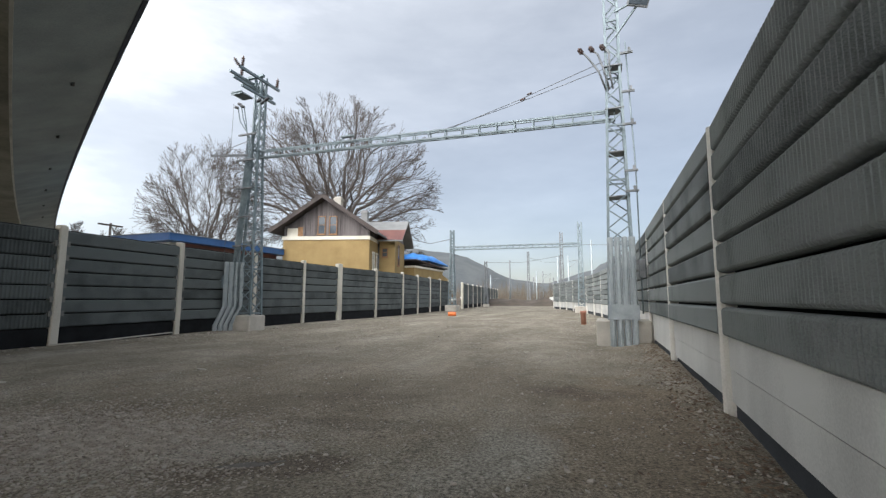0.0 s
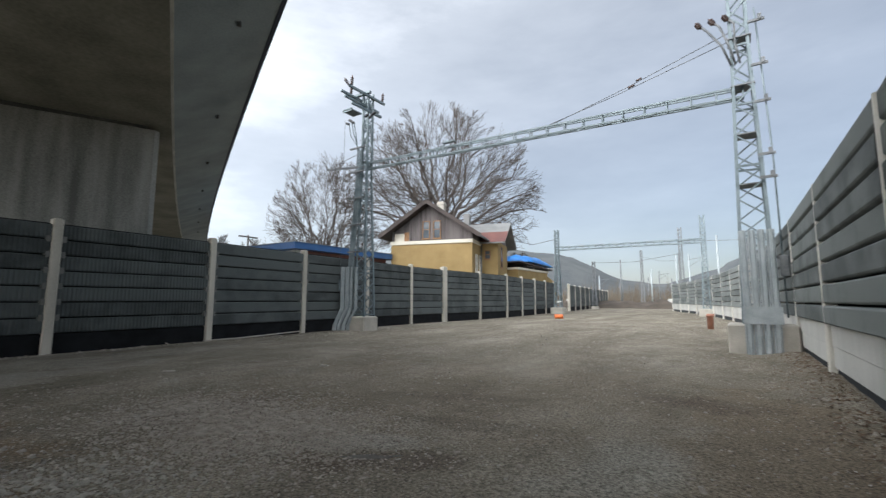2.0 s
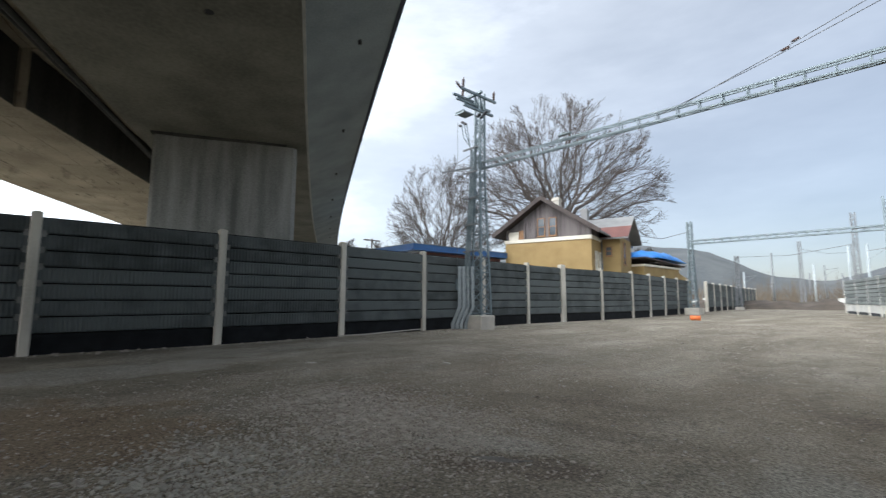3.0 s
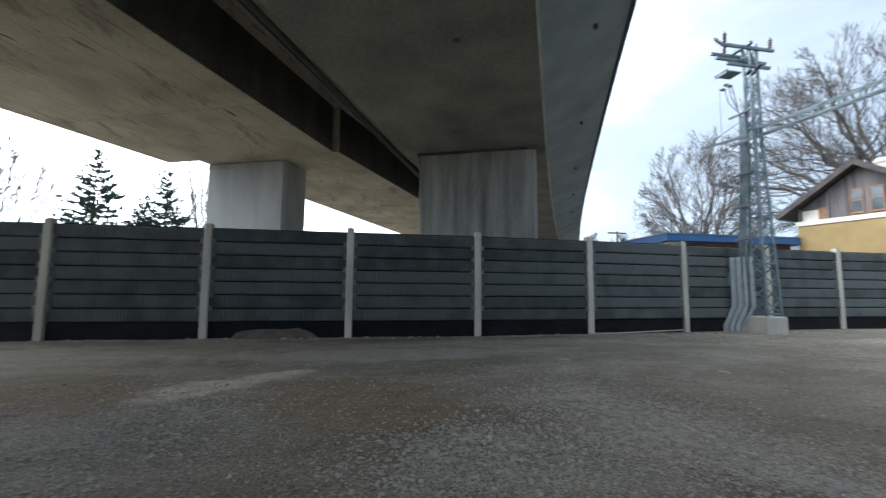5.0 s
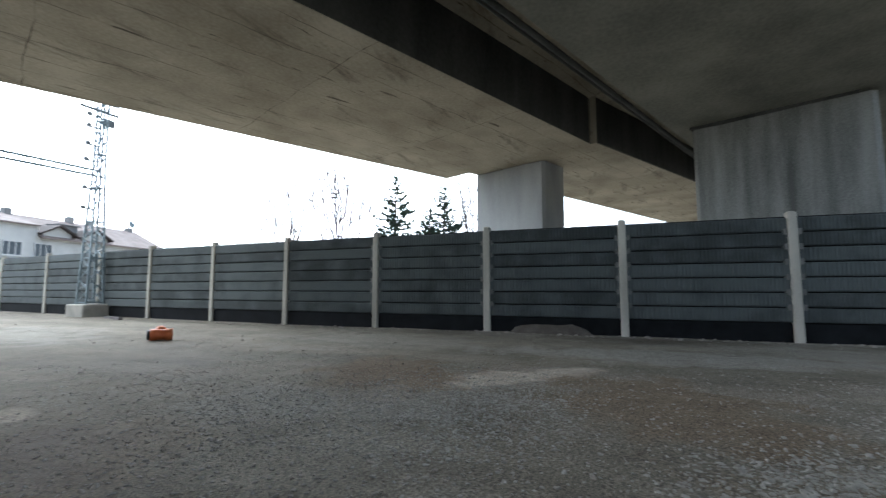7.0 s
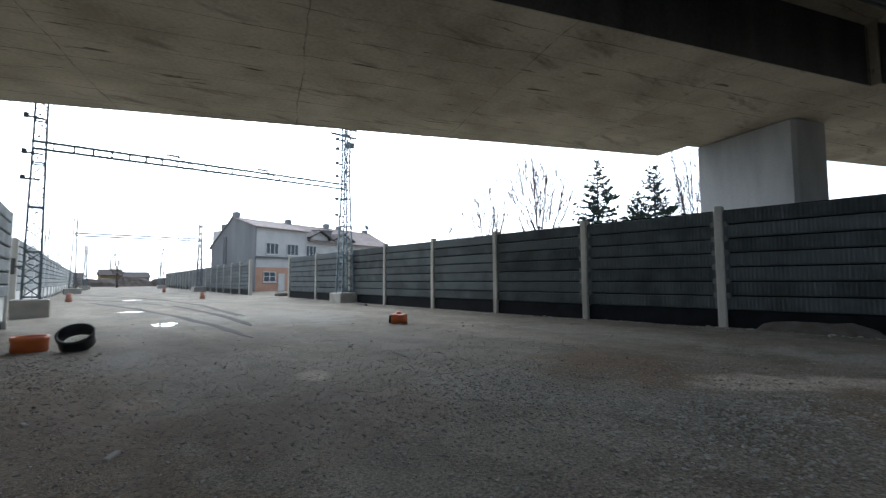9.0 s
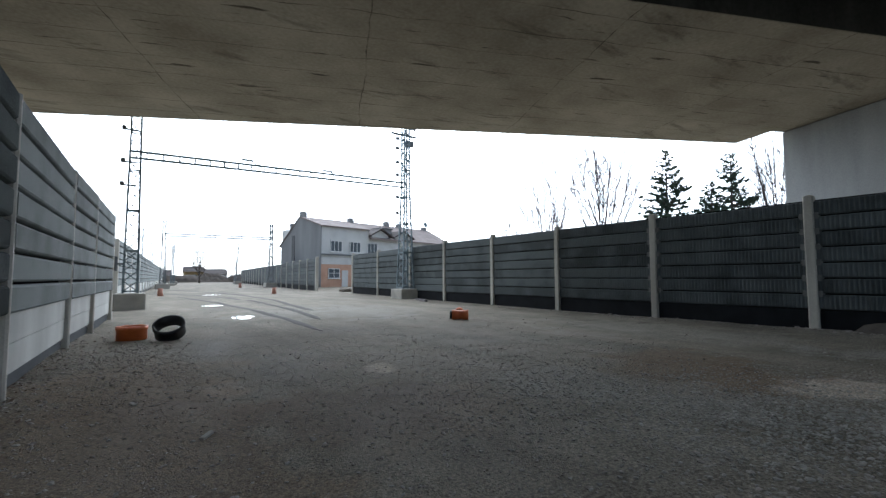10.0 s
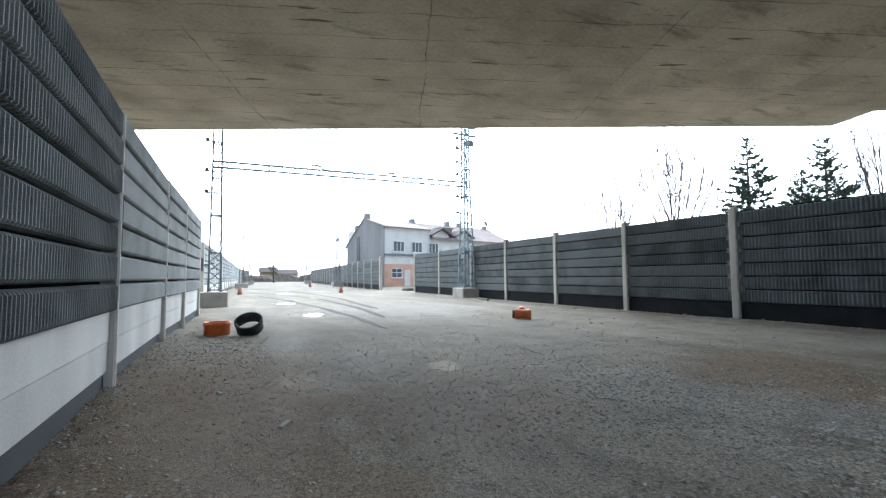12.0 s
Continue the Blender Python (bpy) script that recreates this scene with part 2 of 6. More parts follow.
# ---- mesh building ----
class Mesh:
    def __init__(self):
        self.v, self.f, self.smooth = [], [], []

    def poly(self, points, faces, smooth=False):
        k = len(self.v)
        self.v += [tuple(p) for p in points]
        self.f += [tuple(i + k for i in face) for face in faces]
        self.smooth += [smooth] * len(faces)
        return self

    def box(self, x0, x1, y0, y1, z0, z1, m=None):
        p = [Vector((x, y, z)) for z in (z0, z1) for x, y in ((x0, y0), (x1, y0), (x1, y1), (x0, y1))]
        p = [m @ q for q in p] if m else p
        return self.poly(p, [(3, 2, 1, 0), (4, 5, 6, 7), (0, 1, 5, 4), (1, 2, 6, 5), (2, 3, 7, 6), (3, 0, 4, 7)])

    def bevel_box(self, x0, x1, y0, y1, z0, z1, c=0.02):
        """A block with its upright and top edges taken off."""
        def ring(z, i):
            return [(x0 + i + c, y0 + i, z), (x1 - i - c, y0 + i, z), (x1 - i, y0 + i + c, z), (x1 - i, y1 - i - c, z),
                    (x1 - i - c, y1 - i, z), (x0 + i + c, y1 - i, z), (x0 + i, y1 - i - c, z), (x0 + i, y0 + i + c, z)]
        p = ring(z0, 0) + ring(z1 - c, 0) + ring(z1, c)
        f = [tuple(range(7, -1, -1)), tuple(range(16, 24))]
        for r in (0, 8):
            f += [(r + i, r + (i + 1) % 8, r + 8 + (i + 1) % 8, r + 8 + i) for i in range(8)]
        return self.poly(p, f)

    def bar(self, a, b, w, h=None):
        """A straight bar of rectangular section from a to b."""
        a, b = Vector(a), Vector(b)
        d = b - a
        up = Vector((0, 0, 1)) if abs(d.normalized().z) < 0.95 else Vector((1, 0, 0))
        s = d.cross(up).normalized() * w / 2
        t = s.cross(d).normalized() * (h or w) / 2
        p = [e + i * s + j * t for e in (a, b) for i, j in ((-1, -1), (1, -1), (1, 1), (-1, 1))]
        return self.poly(p, [(3, 2, 1, 0), (4, 5, 6, 7), (0, 1, 5, 4), (1, 2, 6, 5), (2, 3, 7, 6), (3, 0, 4, 7)])

    def tube(self, points, radii, sides=6, cap=True):
        pts = [Vector(p) for p in points]
        radii = radii if isinstance(radii, (list, tuple)) else [radii] * len(pts)
        rings = []
        for i, p in enumerate(pts):
            d = (pts[min(i + 1, len(pts) - 1)] - pts[max(i - 1, 0)]).normalized()
            up = Vector((0, 0, 1)) if abs(d.z) < 0.9 else Vector((1, 0, 0))
            s = d.cross(up).normalized()
            t = s.cross(d).normalized()
            rings += [p + radii[i] * (math.cos(2 * math.pi * k / sides) * s + math.sin(2 * math.pi * k / sides) * t) for k in range(sides)]
        f = []
        for i in range(len(pts) - 1):
            for k in range(sides):
                a, b = i * sides + k, i * sides + (k + 1) % sides
                f.append((a, a + sides, b + sides, b))
        if cap:
            f += [tuple(range(sides)), tuple(range(len(rings) - 1, len(rings) - 1 - sides, -1))]
        return self.poly(rings, f, True)

    def prism(self, outline, a, b):
        """An outline of (u, v) pairs carried by the maps a and b to two ends."""
        n = len(outline)
        p = [a(u, v) for u, v in outline] + [b(u, v) for u, v in outline]
        return self.poly(p, [tuple(range(n - 1, -1, -1)), tuple(range(n, 2 * n))] + [(i, (i + 1) % n, n + (i + 1) % n, n + i) for i in range(n)])

    def lathe(self, profile, centre, sides=20, axis=None):
        """Rings of (radius, height) about an upright axis, turned by axis."""
        m = Matrix.Translation(centre) @ (axis or Matrix())
        p = [m @ Vector((r * math.cos(2 * math.pi * k / sides), r * math.sin(2 * math.pi * k / sides), z)) for r, z in profile for k in range(sides)]
        f = []
        for i in range(len(profile) - 1):
            for k in range(sides):
                a, b = i * sides + k, i * sides + (k + 1) % sides
                f.append((a, b, b + sides, a + sides))
        return self.poly(p, f, True)

    def done(self, name, mat):
        me = bpy.data.meshes.new(name)
        me.from_pydata([tuple(p) for p in self.v], [], self.f)
        me.polygons.foreach_set("use_smooth", self.smooth)
        bm = bmesh.new()
        bm.from_mesh(me)
        bmesh.ops.recalc_face_normals(bm, faces=bm.faces)
        bm.to_mesh(me)
        bm.free()
        me.materials.append(mat)
        return me


def thing(name, m=None, label="", category="", group="", kind=""):
    ob = new(name)
    ob.empty_display_size = 0.2
    if m:
        ob.matrix_basis = m
    return tagged(ob, label, category, group, kind)


def part(name, mesh, mat, parent, label="", m=None):
    ob = new(name, mesh.done(name, mat) if isinstance(mesh, Mesh) else mesh)
    ob.parent = parent
    if m:
        ob.matrix_basis = m
    if label:
        ob["label"] = label
    return ob


def solid(name, mesh, mat, label="", category="", group="", kind="", m=None):
    ob = new(name, mesh.done(name, mat) if isinstance(mesh, Mesh) else mesh)
    if m:
        ob.matrix_basis = m
    return tagged(ob, label, category, group, kind)


# ---- ground: one sheet, finely uneven in the yard between the walls ----
PUDDLES = [(-3.55, 0.2, 0.36, 0.08, 35), (-4.25, -19.5, 0.5, 1.0, -10), (-4.4, -27.2, 0.75, 0.5, 0), (-6.9, -31.2, 0.6, 0.7, 0), (-6.5, -42.0, 1.2, 1.0, 0)]


def ground_height(x, y):
    """Metres: long ruts along the yard, humps, and small unevenness."""
    yard = max(0.0, min(1.0, (x + 15.5) / 1.5)) * max(0.0, min(1.0, (0.6 - x) / 1.2))
    h = 0.05 * noise.noise((x * 0.25, y * 0.12, 1.0)) + 0.03 * noise.noise((x * 0.9, y * 0.45, 4.0)) + 0.014 * noise.noise((x * 3.1, y * 2.1, 8.0)) + 0.008 * noise.noise((x * 8.0, y * 8.0, 3.0))
    h += 0.05 * math.exp(-((x + 0.1) / 0.35) ** 2)
    for px, py, a, b, turn in PUDDLES:
        c, s = math.cos(radians(turn)), math.sin(radians(turn))
        u, v = (c * (x - px) + s * (y - py)) / a, (-s * (x - px) + c * (y - py)) / b
        k = math.exp(-(u * u + v * v) * 0.7)
        h = h * (1 - k) - 0.035 * k
    berm = 0.13 * math.exp(-((x - 0.35) / 0.4) ** 2) * max(0.0, min(1.0, (abs(y + 4.0) - 4.0) / 5.0)) * (1 + 0.5 * noise.noise((x * 2, y * 1.3, 5.0)))
    return h * (0.25 + 0.75 * yard) + berm


# stains and silt in the yard: x, y, half-sizes, turn, tone, strength
SILT, DRY, BROWN, MUD = (0.265, 0.255, 0.222), (0.43, 0.375, 0.305), (0.17, 0.130, 0.088), (0.10, 0.08, 0.062)
GROUND_PATCHES = [
    (-4.5, 3.2, 4.6, 3.2, 10, BROWN, 0.22), (-0.6, 2.2, 0.9, 3.4, 0, BROWN, 0.45), (-1.62, 1.2, 0.5, 0.7, 10, SILT, 0.55), (-1.85, 0.3, 0.4, 0.4, 0, SILT, 0.4),
    # first two draw a small ledge in colour: dark band, pale upper side
    (-3.4, 0.2, 1.0, 0.36, 25, MUD, 0.6), (-3.85, 0.42, 0.75, 0.3, 30, SILT, 0.75), (-3.3, 1.5, 1.1, 0.28, 15, MUD, 0.35), (-4.3, 2.6, 1.4, 0.3, 20, MUD, 0.25), (-1.3, 3.9, 0.9, 0.5, 0, MUD, 0.55),
    (-8.0, -4.9, 2.0, 0.55, -48, DRY, 0.95), (-7.5, -6.6, 2.0, 1.4, 20, BROWN, 0.95), (-6.9, -2.7, 2.2, 1.5, 30, BROWN, 0.8), (-11.0, -2.4, 1.1, 4.2, 0, SILT, 0.85),
    (-11.5, -9.0, 1.6, 3.4, 0, SILT, 0.5), (-12.6, 1.5, 1.0, 4.0, 0, SILT, 0.5), (-5.6, -6.6, 1.0, 2.0, 20, SILT, 0.5), (-0.9, -7.4, 1.5, 3.8, 0, BROWN, 0.8), (-3.2, -7.6, 1.6, 1.3, 20, BROWN, 0.5),
    (-4.0, -9.3, 0.4, 0.22, 60, DRY, 0.8), (-1.95, -9.4, 0.28, 0.6, 0, DRY, 0.5), (-3.6, -13.5, 3.2, 1.6, 0, MUD, 0.4), (-3.0, -7.6, 1.5, 1.0, 20, MUD, 0.4),
    (-7.5, -20.0, 4.0, 4.0, 0, SILT, 0.6), (-1.6, -13.0, 1.2, 2.4, 0, SILT, 0.25), (-1.2, -10.5, 1.3, 2.2, 0, BROWN, 0.6),
]


def ground_material():
    m = bpy.data.materials.new("gravel_yard")
    m.use_nodes = True
    n, l = m.node_tree.nodes, m.node_tree.links
    b = n["Principled BSDF"]
    b.inputs["Specular IOR Level"].default_value = 0.1
    geo = n.new("ShaderNodeNewGeometry")

    def tex(kind, scale, stretch=None, **more):
        t = n.new(kind)
        t.inputs["Scale"].default_value = scale
        for key, value in more.items():
            t.inputs[key].default_value = value
        if stretch:
            mp = n.new("ShaderNodeMapping")
            mp.inputs["Scale"].default_value = stretch
            l.new(geo.outputs["Position"], mp.inputs["Vector"])
            l.new(mp.outputs["Vector"], t.inputs["Vector"])
        else:
            l.new(geo.outputs["Position"], t.inputs["Vector"])
        return t

    def ramp_of(source, *stops):
        r = n.new("ShaderNodeValToRGB")
        r.color_ramp.elements[0].position, r.color_ramp.elements[0].color = stops[0][0], (*stops[0][1], 1)
        r.color_ramp.elements[1].position, r.color_ramp.elements[1].color = stops[-1][0], (*stops[-1][1], 1)
        for at, col in stops[1:-1]:
            r.color_ramp.elements.new(at).color = (*col, 1)
        l.new(source, r.inputs["Fac"])
        return r.outputs["Color"]

    def mix(fac, a, c, mode="MIX"):
        x = n.new("ShaderNodeMix")
        x.data_type, x.blend_type = "RGBA", mode
        if isinstance(fac, float):
            x.inputs["Factor"].default_value = fac
        else:
            l.new(fac, x.inputs["Factor"])
        l.new(a, x.inputs["A"])
        l.new(c, x.inputs["B"])
        return x.outputs["Result"]

    patches = tex("ShaderNodeTexNoise", 0.55, (1.0, 0.6, 1.0), Detail=6.0, Roughness=0.6)
    tracks = tex("ShaderNodeTexNoise", 0.9, (1.0, 0.14, 1.0), Detail=5.0)
    grit = tex("ShaderNodeTexNoise", 38.0, None, Detail=5.0, Roughness=0.7)
    stones = tex("ShaderNodeTexVoronoi", 34.0, None)
    pebbles = tex("ShaderNodeTexVoronoi", 75.0, None, Randomness=1.0)
    lumps = tex("ShaderNodeTexNoise", 9.0, None, Detail=6.0, Roughness=0.65)
    soil = ramp_of(patches.outputs["Fac"], (0.34, (0.148, 0.131, 0.103)), (0.44, (0.181, 0.163, 0.130)), (0.54, (0.217, 0.198, 0.161)), (0.64, (0.255, 0.237, 0.200)))
    worn = ramp_of(tracks.outputs["Fac"], (0.36, (0.86, 0.85, 0.84)), (0.64, (1.10, 1.10, 1.09)))
    col = mix(1.0, soil, worn, "MULTIPLY")
    sand = tex("ShaderNodeTexNoise", 140.0, None, Detail=3.0, Roughness=0.7)
    grain = mix(1.0, ramp_of(grit.outputs["Fac"], (0.36, (0.42, 0.41, 0.40)), (0.64, (1.58, 1.57, 1.56))), ramp_of(sand.outputs["Fac"], (0.35, (0.7, 0.7, 0.7)), (0.65, (1.3, 1.3, 1.3))), "MULTIPLY")
    blotch = tex("ShaderNodeTexNoise", 2.3, (1.0, 0.75, 1.0), Detail=7.0, Roughness=0.62, Distortion=0.6)
    grain = mix(1.0, grain, ramp_of(blotch.outputs["Fac"], (0.34, (0.90, 0.885, 0.87)), (0.5, (1.04, 1.04, 1.03)), (0.66, (1.12, 1.125, 1.12))), "MULTIPLY")
    col = mix(1.0, col, grain, "MULTIPLY")
    warp = tex("ShaderNodeTexNoise", 1.4, None, Detail=5.0)
    for px, py, ra, rb, turn, tone, share in GROUND_PATCHES:
        mp = n.new("ShaderNodeMapping")
        mp.vector_type = "TEXTURE"
        mp.inputs["Location"].default_value = (px, py, 0)
        mp.inputs["Rotation"].default_value = (0, 0, radians(turn))
        mp.inputs["Scale"].default_value = (ra, rb, 1000.0)
        l.new(geo.outputs["Position"], mp.inputs["Vector"])
        far = n.new("ShaderNodeVectorMath")
        far.operation = "LENGTH"
        l.new(mp.outputs["Vector"], far.inputs[0])
        ragged = n.new("ShaderNodeMath")
        ragged.operation = "MULTIPLY_ADD"
        ragged.inputs[1].default_value = 1.9
        l.new(warp.outputs["Fac"], ragged.inputs[0])
        l.new(far.outputs["Value"], ragged.inputs[2])
        mask = ramp_of(ragged.outputs[0], (0.0, (share, share, share)), (1.0, (0, 0, 0)))
        rm = mask.node
        edge = n.new("ShaderNodeMapRange")
        edge.inputs["From Min"].default_value, edge.inputs["From Max"].default_value = 1.6, 1.95
        l.new(ragged.outputs[0], edge.inputs["Value"])
        l.new(edge.outputs["Result"], rm.inputs["Fac"])
        flat = n.new("ShaderNodeRGB")
        flat.outputs[0].default_value = (*tone, 1)
        toned = mix(1.0, flat.outputs[0], grain, "MULTIPLY")
        col = mix(mask, col, toned)
    pale = n.new("ShaderNodeMath")
    pale.operation = "LESS_THAN"
    pale.inputs[1].default_value = 0.16
    l.new(stones.outputs["Distance"], pale.inputs[0])
    keep = n.new("ShaderNodeMath")
    keep.operation = "MULTIPLY"
    l.new(pale.outputs[0], keep.inputs[0])
    l.new(ramp_of(patches.outputs["Fac"], (0.42, (0.05, 0.05, 0.05)), (0.62, (0.75, 0.75, 0.75))), keep.inputs[1])
    col = mix(keep.outputs[0], col, ramp_of(stones.outputs["Color"], (0.1, (0.17, 0.16, 0.15)), (0.9, (0.40, 0.39, 0.37))))
    l.new(col, b.inputs["Base Color"])
    l.new(ramp_of(patches.outputs["Fac"], (0.35, (0.72, 0.72, 0.72)), (0.6, (0.95, 0.95, 0.95))), b.inputs["Roughness"])
    tall = n.new("ShaderNodeMath")
    tall.operation = "MULTIPLY_ADD"
    tall.inputs[1].default_value = 0.5
    l.new(grit.outputs["Fac"], tall.inputs[0])
    inv = n.new("ShaderNodeMath")
    inv.operation = "SUBTRACT"
    inv.inputs[0].default_value = 1.0
    l.new(pebbles.outputs["Distance"], inv.inputs[1])
    rough_part = n.new("ShaderNodeMath")
    rough_part.operation = "MULTIPLY"
    l.new(inv.outputs[0], rough_part.inputs[0])
    l.new(ramp_of(warp.outputs["Fac"], (0.4, (0.15, 0.15, 0.15)), (0.62, (0.8, 0.8, 0.8))), rough_part.inputs[1])
    lump = n.new("ShaderNodeMath")
    lump.operation = "MULTIPLY_ADD"
    lump.inputs[1].default_value = 1.6
    l.new(lumps.outputs["Fac"], lump.inputs[0])
    l.new(rough_part.outputs[0], lump.inputs[2])
    l.new(lump.outputs[0], tall.inputs[2])
    bp = n.new("ShaderNodeBump")
    bp.inputs["Strength"].default_value, bp.inputs["Distance"].default_value = 0.6, 0.018
    l.new(tall.outputs[0], bp.inputs["Height"])
    l.new(bp.outputs["Normal"], b.inputs["Normal"])
    return m


GROUND = ground_material()


def spaced(stops):
    """Coordinates from (start, end, step) runs."""
    out = []
    for a, b, step in stops:
        k = max(1, round((b - a) / step))
        out += [a + (b - a) * i / k for i in range(k)]
    return out + [stops[-1][1]]


gx = spaced([(-2500, -300, 550), (-300, -40, 65), (-40, -17, 5), (-17, -10, 0.25), (-10, 0.8, 0.11), (0.8, 12, 2.8), (12, 300, 72), (300, 2500, 550)])
gy = spaced([(-2500, -300, 550), (-300, -70, 46), (-70, -30, 2.0), (-30, -12, 0.3), (-12, 8, 0.12), (8, 30, 0.35), (30, 70, 2.0), (70, 300, 46), (300, 2500, 550)])
g = Mesh()
g.v = [(x, y, ground_height(x, y) if -17 < x < 1.5 and -75 < y < 75 else -0.02) for y in gy for x in gx]
g.f = [(j * len(gx) + i, j * len(gx) + i + 1, (j + 1) * len(gx) + i + 1, (j + 1) * len(gx) + i) for j in range(len(gy) - 1) for i in range(len(gx) - 1)]
g.smooth = [True] * len(g.f)
solid("ground", g, GROUND, "brown and grey gravel yard with ruts and damp patches", "ground", kind="structure")

# ---- noise walls ----
PANEL_STEP = {"west": 0.383, "east": 0.341}


def rib_panel(step, depth, ribs, cols, mat):
    """A 1 m long absorber panel (scaled along its bay): rounded top and bottom, upright ribs, seen from +y."""
    h = step - 0.028
    rows = ((0.0, 0.0), (0.0, 0.55), (0.012, 0.86), (0.034, 1.0), (h - 0.034, 1.0), (h - 0.012, 0.86), (h, 0.55), (h, 0.0))
    m = Mesh()
    n = ribs * cols
    for i in range(n + 1):
        wave = (0.0, 1.0, 1.0, 0.0)[i % cols] if cols == 4 else (0.0, 1.0)[i % cols] if cols == 2 else 1.0
        for z, k in rows:
            m.v.append((i / n, k * (depth - ((0.028 if ribs > 60 else 0.017) * (1 - wave) if k > 0.5 else 0.0)), z))
    r = len(rows)
    for i in range(n):
        for j in range(r - 1):
            a = i * r + j
            m.f.append((a, a + r, a + r + 1, a + 1))
    m.f += [tuple(range(r)), tuple(n * r + j for j in range(r))]
    m.smooth = [False] * len(m.f)
    return m.done("panel", mat)


PANELS = {(side, near): rib_panel(step, {"west": 0.085, "east": 0.12}[side], (42 if side == "west" else 68) if near else 6, 4 if near else 1, PANEL_WEST if side == "west" else PANEL)
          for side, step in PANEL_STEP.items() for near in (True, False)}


def post_mesh(w, d, h, mat=POST):
    """A concrete post with bevelled front corners and a sloped cap."""
    m = Mesh()
    m.prism([(-w / 2, -0.1), (w / 2, -0.1), (w / 2, d - 0.025), (w / 2 - 0.025, d), (-w / 2 + 0.025, d), (-w / 2, d - 0.025)],
            lambda u, v: (u, v, -0.3), lambda u, v: (u, v, h - 0.03))
    m.prism([(-w / 2 + 0.012, -0.09), (w / 2 - 0.012, -0.09), (w / 2 - 0.03, d - 0.03), (-w / 2 + 0.03, d - 0.03)],
            lambda u, v: (u, v, h - 0.031), lambda u, v: (u * 0.75, v * 0.8, h))
    return m.done("post", mat)


POSTS = {"west": post_mesh(0.21, 0.13, 3.3), "thick": post_mesh(0.42, 0.16, 3.36), "east": post_mesh(0.085, 0.128, 3.3, POST_PALE)}


def bay_frame(p, q):
    """A frame at p whose x runs to q, y into the yard, z up."""
    x = Vector((q[0] - p[0], q[1] - p[1], 0.0)).normalized()
    y = Vector((-x.y, x.x, 0.0))
    return Matrix(((*x, 0), (*y, 0), (0, 0, 1, 0), (p[0], p[1], 0, 1))).transposed()


def unit_box(name, y0, y1, z0, z1, mat):
    return Mesh().box(0, 1, y0, y1, z0, z1).done(name, mat)


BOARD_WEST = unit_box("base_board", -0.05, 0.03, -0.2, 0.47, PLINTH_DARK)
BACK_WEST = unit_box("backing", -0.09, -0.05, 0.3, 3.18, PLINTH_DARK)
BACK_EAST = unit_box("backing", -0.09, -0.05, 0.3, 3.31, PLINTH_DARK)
BOARD_EAST = unit_box("base_board", -0.05, 0.02, -0.3, 0.238, PLINTH_BLUE)
SLAB_LOW = Mesh().box(0, 1, -0.05, 0.05, 0.24, 0.572).done("plinth_slab", PLINTH)
SLAB_HIGH = Mesh().box(0, 1, -0.05, 0.05, 0.58, 0.912).done("plinth_slab", PLINTH)
CLIP = Mesh().box(-0.045, 0.045, 0.0, 0.105, -0.075, 0.075).box(-0.07, 0.07, 0.0, 0.06, -0.03, 0.03).done("clip", CLIP_MAT)


def noise_wall(name, side, posts, label, thick=()):
    wall = thing(name, label=label, category="wall", kind="structure")
    back = {"west": -0.10, "east": 0.12}[side]
    posts = [(x + back, y) for x, y in posts]
    step = PANEL_STEP[side]
    base = {"west": 0.49, "east": 0.918}[side]
    for i, p in enumerate(posts):
        q = posts[min(i + 1, len(posts) - 1)]
        o = posts[max(i - 1, 0)]
        m = bay_frame(o, q)
        m.translation = (p[0], p[1], 0.0)
        part("post", POSTS["thick" if i in thick else side], None, wall, m=m)
        if side == "west" and -14 < p[1] < 14:
            for k in range(1, 7):
                for s in (-1, 1):
                    part("clip", CLIP, None, wall, m=m @ pose(s * 0.145, 0.0, base + k * step - 0.01))
        if i == len(posts) - 1 or p in WALL_BREAKS:
            continue
        f, long = bay_frame(p, q), math.dist(p, q)
        near = -13.5 < min(p[1], q[1]) + 2 < 4.5 if side == "west" else -9.0 < (p[1] + q[1]) / 2 < 2.6
        gap = 0.10 if side == "west" else 0.055
        size = Matrix.Diagonal((long - 2 * gap, 1, 1, 1))
        for k in range(7):
            part("panel", PANELS[side, near], None, wall, m=f @ pose(gap, 0.012 * math.sin(i * 2.3 + k * 5.1), base + k * step, 0, 0, 0) @ size)
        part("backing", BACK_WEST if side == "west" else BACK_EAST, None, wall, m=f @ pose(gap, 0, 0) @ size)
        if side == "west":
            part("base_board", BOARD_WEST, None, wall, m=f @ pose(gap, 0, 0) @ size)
        else:
            part("base_board", BOARD_EAST, None, wall, m=f @ pose(gap, 0, 0) @ size)
            part("plinth_slab", SLAB_LOW, None, wall, m=f @ pose(gap, 0, 0) @ size)
            part("plinth_slab", SLAB_HIGH, None, wall, m=f @ pose(gap, 0.004, 0) @ size)
    return wall


WALL_BREAKS = set()
west_mid = [(-15.42, 28.05), (-15.54, 24.05), (-15.85, 20.07), (-15.87, 16.76), (-15.55, 12.9), (-15.25, 8.95), (-14.86, 4.97), (-14.68, 0.97), (-14.68, -3.03), (-14.68, -7.03), (-14.68, -11.03),
            (-14.81, -15.03), (-15.0, -19.03), (-15.12, -23.03), (-15.5, -27.2), (-16.0, -32.5), (-16.5, -38.0)]
west_north = [(-15.42 - 0.12 * (y - 28), y) for y in (44, 40, 36, 32)]
west_far = [(-15.42 - 0.12 * (y - 28), y) for y in (92, 88, 84, 80, 76, 72, 68, 64, 60, 56, 52)]
